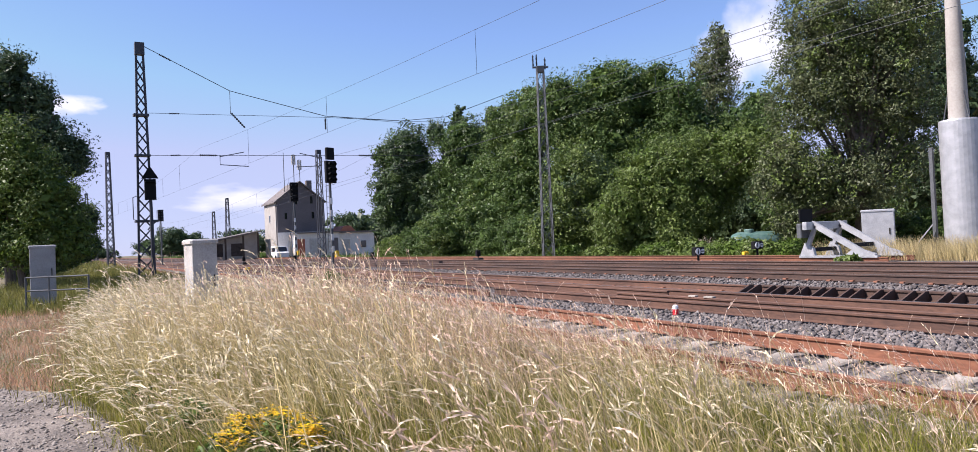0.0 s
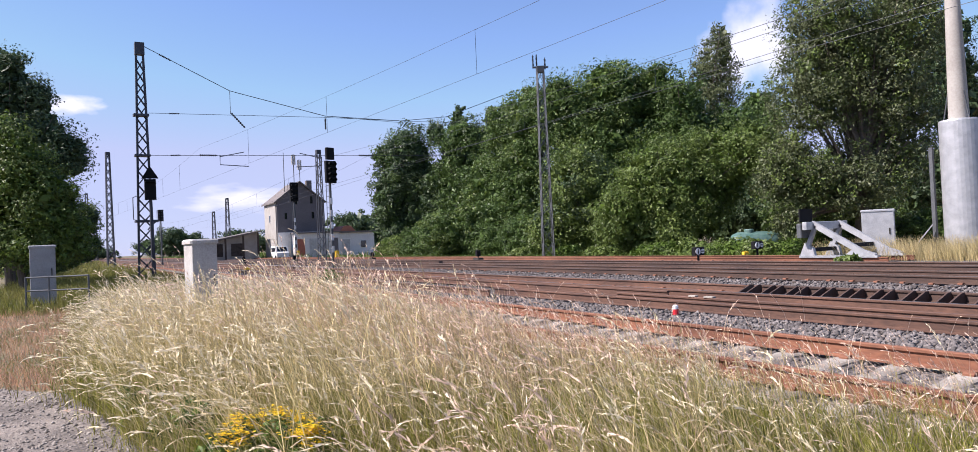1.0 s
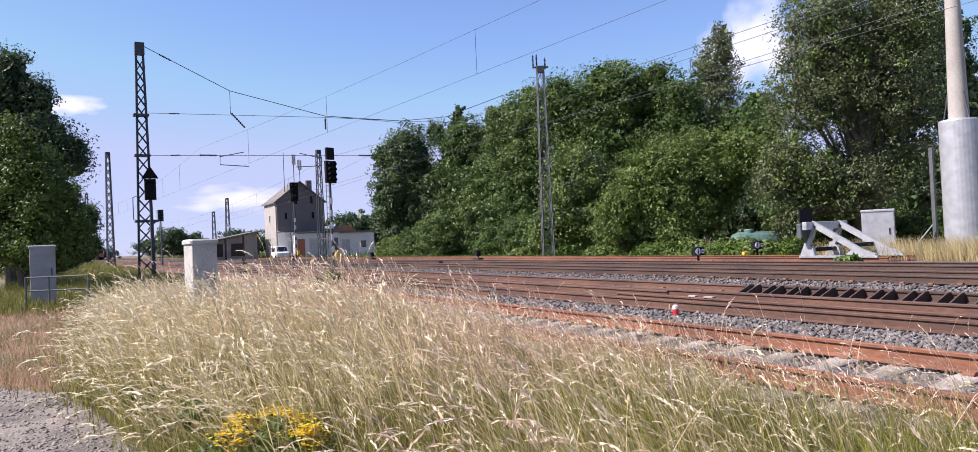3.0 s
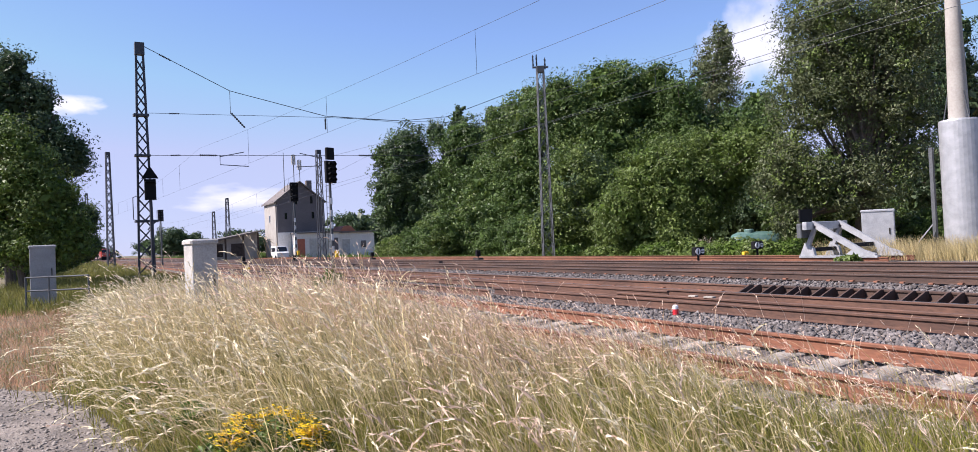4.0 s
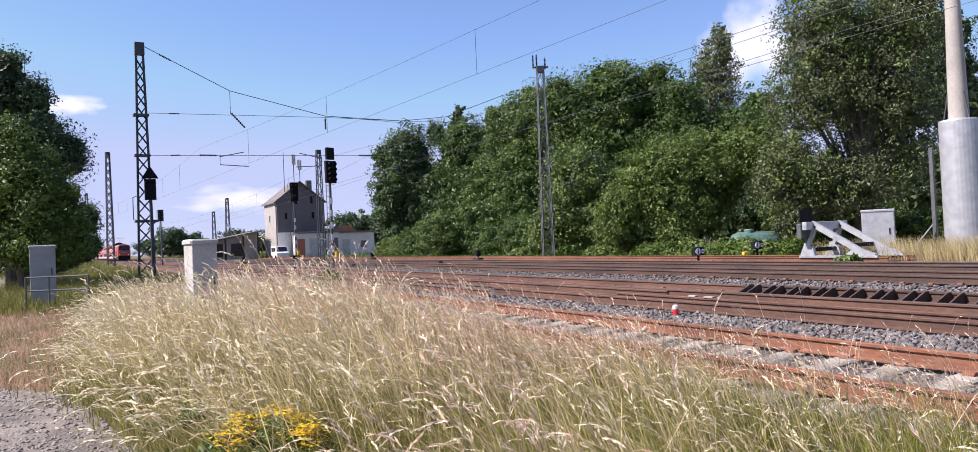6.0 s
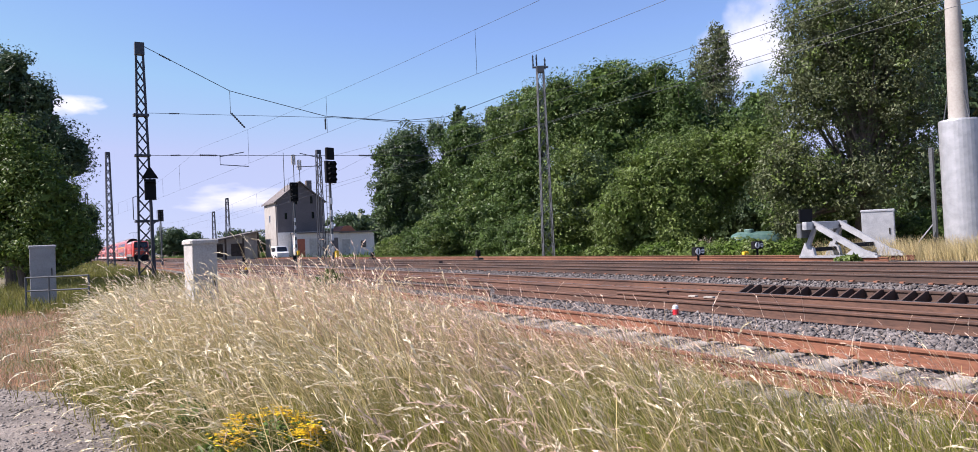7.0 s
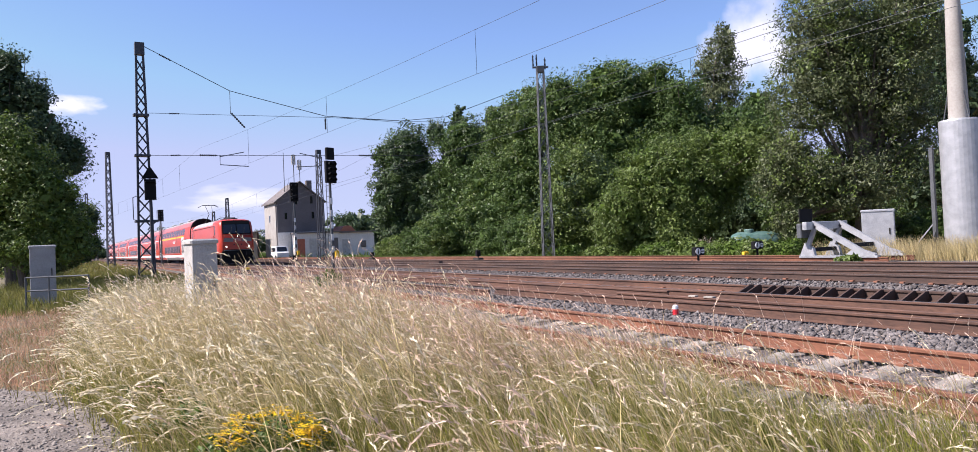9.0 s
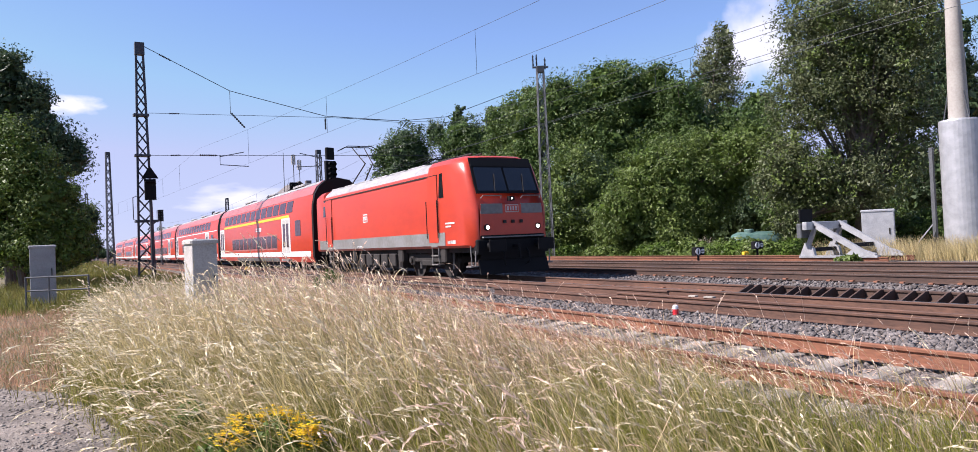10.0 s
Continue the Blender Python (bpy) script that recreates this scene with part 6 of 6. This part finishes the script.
for k, (x, y, w, hgt) in enumerate(((-75, -2.6, 3.5, 2.2), (-92, -2.4, 4.0, 2.6), (-115, -1.8, 5.0, 3.0), (-150, -1.5, 7.0, 4.5), (-190, 0.0, 9.0, 5.0), (-66, -4.0, 3.5, 2.8))):
    tree("bush", "low green bush beside the far line", (x, y, GROUND), [(0, 0, hgt * 0.5, w, 1.6, hgt * 0.5), (w * 0.5, 0.3, hgt * 0.3, w * 0.5, 1.2, hgt * 0.35)], 3500, 0.16, "leaf_mid" if k % 2 else "leaf_dark", 0.08, 160 + k, 0.7, category="bush", stems=2)
fx, fy = patch(11000, -70, -260, -14.0, 4.6, lambda x, y: y > -20)
n = len(fx)
m1 = blades(fx, fy, np.full(n, GROUND), 0.4 + 0.5 * rng.random(n), 0.03 + 0.03 * rng.random(n), 0.2 + 0.6 * rng.random(n), rng.random(n) * 6.28, 2)
tagged(part("far_grass", raw_mesh("far_grass", *m1, "blade"), None), "rough meadow grass along the far line", "grass", kind="stuff")
hedge_x, hedge_y = patch(9000, -100, -330, 24.0, 60.0, lambda x, y: y > 0)
n = len(hedge_x)
m1 = blades(hedge_x, hedge_y, np.full(n, GROUND), 0.5 + 0.6 * rng.random(n), 0.05 + 0.05 * rng.random(n), 0.2 + 0.6 * rng.random(n), rng.random(n) * 6.28, 2)
tagged(part("far_grass", raw_mesh("far_grass", *m1, "leaf_fresh"), None), "rough green grass in front of the far buildings", "grass", kind="stuff")

# yellow flowers at the path's edge
FL = thing("yellow_flowers", "clump of bright yellow wildflowers among the grass", "flowers", pose(-4.75, 1.02, GROUND))
r = np.random.default_rng(5)
k = 60
bunch = np.array([(0.02, -0.22), (-0.05, 0.1), (0.3, 0.22), (-0.1, -0.05)])[np.arange(k) % 4]
fx, fy = bunch[:, 0] + r.normal(0, 0.07, k), bunch[:, 1] + r.normal(0, 0.075, k)
fz = 0.43 + 0.13 * r.random(k) - 0.12 * np.hypot(fx, fy)
st = blades(fx * 0.6, fy * 0.6, np.zeros(k), fz, np.full(k, 0.003), 0.25 * np.ones(k), np.arctan2(fy, fx), 3, 0.6)
part("stem", raw_mesh("stem", *st, "leaf_fresh"), None, FL)
tip = st[0].reshape(k, 8, 3)[:, 6:8].mean(1)
fl = Shape()
for p in tip:
    for q in range(13):
        c = Vector(p) + Vector((r.normal(0, 0.028), r.normal(0, 0.028), r.normal(0, 0.014)))
        for s in range(5):
            a = s * 1.2566 + r.random()
            u, w = Vector((math.cos(a), math.sin(a), 0.25)) * 0.016, Vector((-math.sin(a), math.cos(a), 0)) * 0.007
            fl.add([c, c + u * 0.6 + w, c + u, c + u * 0.6 - w], [(0, 1, 2, 3)])
tagged(part("blossoms", fl, "petal", FL), kind="stuff")
part("leaves", crown_mesh("leaves", [(0, 0, 0.25, 0.4, 0.5, 0.22)], 3500, 0.022, "leaf_fresh", clump=0.12, seed=3), None, FL)

# tall weeds among the grass
for k, (x, y, hgt, w) in enumerate(((-19.6, 6.0, 1.0, 0.35), (-18.7, 5.4, 0.75, 0.3), (-7.4, 0.55, 0.35, 0.35), (-6.1, 0.75, 0.35, 0.4)  )):
    tree("weed", "leafy green weed growing among the dry grass", (x, y, GROUND), [(0, 0, hgt * 0.55, w, w, hgt * 0.5), (0.05, 0, hgt * 0.85, w * 0.4, w * 0.4, hgt * 0.25)], 900, 0.035, "leaf_fresh", 0.012, 200 + k, 0.16, category="weed", stems=2)

# small clouds, far off
def cloud(label, centre, w, h, seed):
    m = bpy.data.materials.new("cloud")
    m.use_nodes = True
    n, l = m.node_tree.nodes, m.node_tree.links
    n.remove(n["Principled BSDF"])
    co, nz = n.new("ShaderNodeTexCoord"), n.new("ShaderNodeTexNoise")
    nz.inputs["Scale"].default_value, nz.inputs["Detail"].default_value = 2.4, 7
    mp = n.new("ShaderNodeMapping")
    mp.inputs["Location"].default_value, mp.inputs["Scale"].default_value = (seed * 3.1, seed, 0), (1 / w, 1 / h, 1)
    ln, mr, sub = n.new("ShaderNodeVectorMath"), n.new("ShaderNodeMapRange"), n.new("ShaderNodeMath")
    ln.operation, sub.operation = "LENGTH", "SUBTRACT"
    l.new(co.outputs["Object"], mp.inputs[0])
    l.new(mp.outputs[0], nz.inputs["Vector"])
    off = n.new("ShaderNodeVectorMath")
    off.operation = "MULTIPLY"
    off.inputs[1].default_value = (1 / w, 1 / h, 0.0)
    l.new(co.outputs["Object"], off.inputs[0])
    l.new(off.outputs[0], ln.inputs[0])
    l.new(nz.outputs[0], sub.inputs[0])
    l.new(ln.outputs["Value"], sub.inputs[1])
    mr.inputs[1].default_value, mr.inputs[2].default_value, mr.inputs[4].default_value = 0.08, 0.42, 0.9
    l.new(sub.outputs[0], mr.inputs[0])
    tr, em, mix = n.new("ShaderNodeBsdfTransparent"), n.new("ShaderNodeEmission"), n.new("ShaderNodeMixShader")
    em.inputs[0].default_value, em.inputs[1].default_value = (0.93, 0.95, 1.0, 1), 0.6
    l.new(mr.outputs[0], mix.inputs[0])
    l.new(tr.outputs[0], mix.inputs[1])
    l.new(em.outputs[0], mix.inputs[2])
    l.new(mix.outputs[0], n["Material Output"].inputs[0])
    me = bpy.data.meshes.new("cloud")
    me.from_pydata([(-w / 2, -h / 2, 0), (w / 2, -h / 2, 0), (w / 2, h / 2, 0), (-w / 2, h / 2, 0)], [], [(0, 1, 2, 3)])
    me.materials.append(m)
    ob = new("cloud", me)
    ob.matrix_basis = look(centre, EYE)
    tagged(ob, label, "cloud", kind="structure")


def sky_point(az, el, d):
    """A point in the sky: azimuth in degrees from -x towards +y, elevation in degrees."""
    a, e = radians(az), radians(el)
    return Vector((-math.cos(a) * math.cos(e), math.sin(a) * math.cos(e), math.sin(e))) * d + EYE


cloud("small white cloud over the trees", sky_point(-0.9, 10.5, 2500), 260, 110, 1)
cloud("white cloud behind the wood", sky_point(50.2, 13.6, 2500), 360, 380, 2)
cloud("pale flat cloud above the house", sky_point(10.2, 3.8, 2500), 420, 120, 3)


def motions():
    for tuft, cx, cy, z in TUFTS:
        rows = []
        give = 0.8 + 0.35 * noise.noise(Vector((cx * 0.9, cy * 0.9, 5.0)))
        for k in range(41):
            t = k * 0.25
            gust = float(np.interp(t, (0, 1, 2.5, 4, 5.5, 7, 8, 9, 10), (-1, 1, 5, 9, 9, 13, 16, 12, 12)))
            a = give * gust + 1.8 * math.sin(3.6 * t + 0.7 * cx - 0.5 * cy) + 0.8 * math.sin(7.1 * t + 2.1 * cx)
            b = 1.0 * math.sin(3.3 * t + 1.3 * cy)
            rows.append((t, pose(cx, cy, z, 0.87 * a + b, -0.5 * a, 0)))
        walk(tuft, rows)
    for crown, sway, seed in CROWNS:
        walk(crown, [(k * 0.5, pose(0, 0, 0, sway * math.sin(1.7 * k * 0.5 + seed), sway * math.sin(1.1 * k * 0.5 + 2 * seed), 0)) for k in range(21)])
    for vehicle, back in TRAIN:
        rows = []
        for k in range(41):
            x = FRONT_AT_END - SPEED * (10 - k * 0.25) - back
            turn = math.degrees(math.atan2(bend(x) - bend(x - 20.0), 20.0))
            rows.append((k * 0.25, pose(x, TRACK_Y + bend(x), 0, 0, 0, turn)))
        walk(vehicle, rows)


motions()
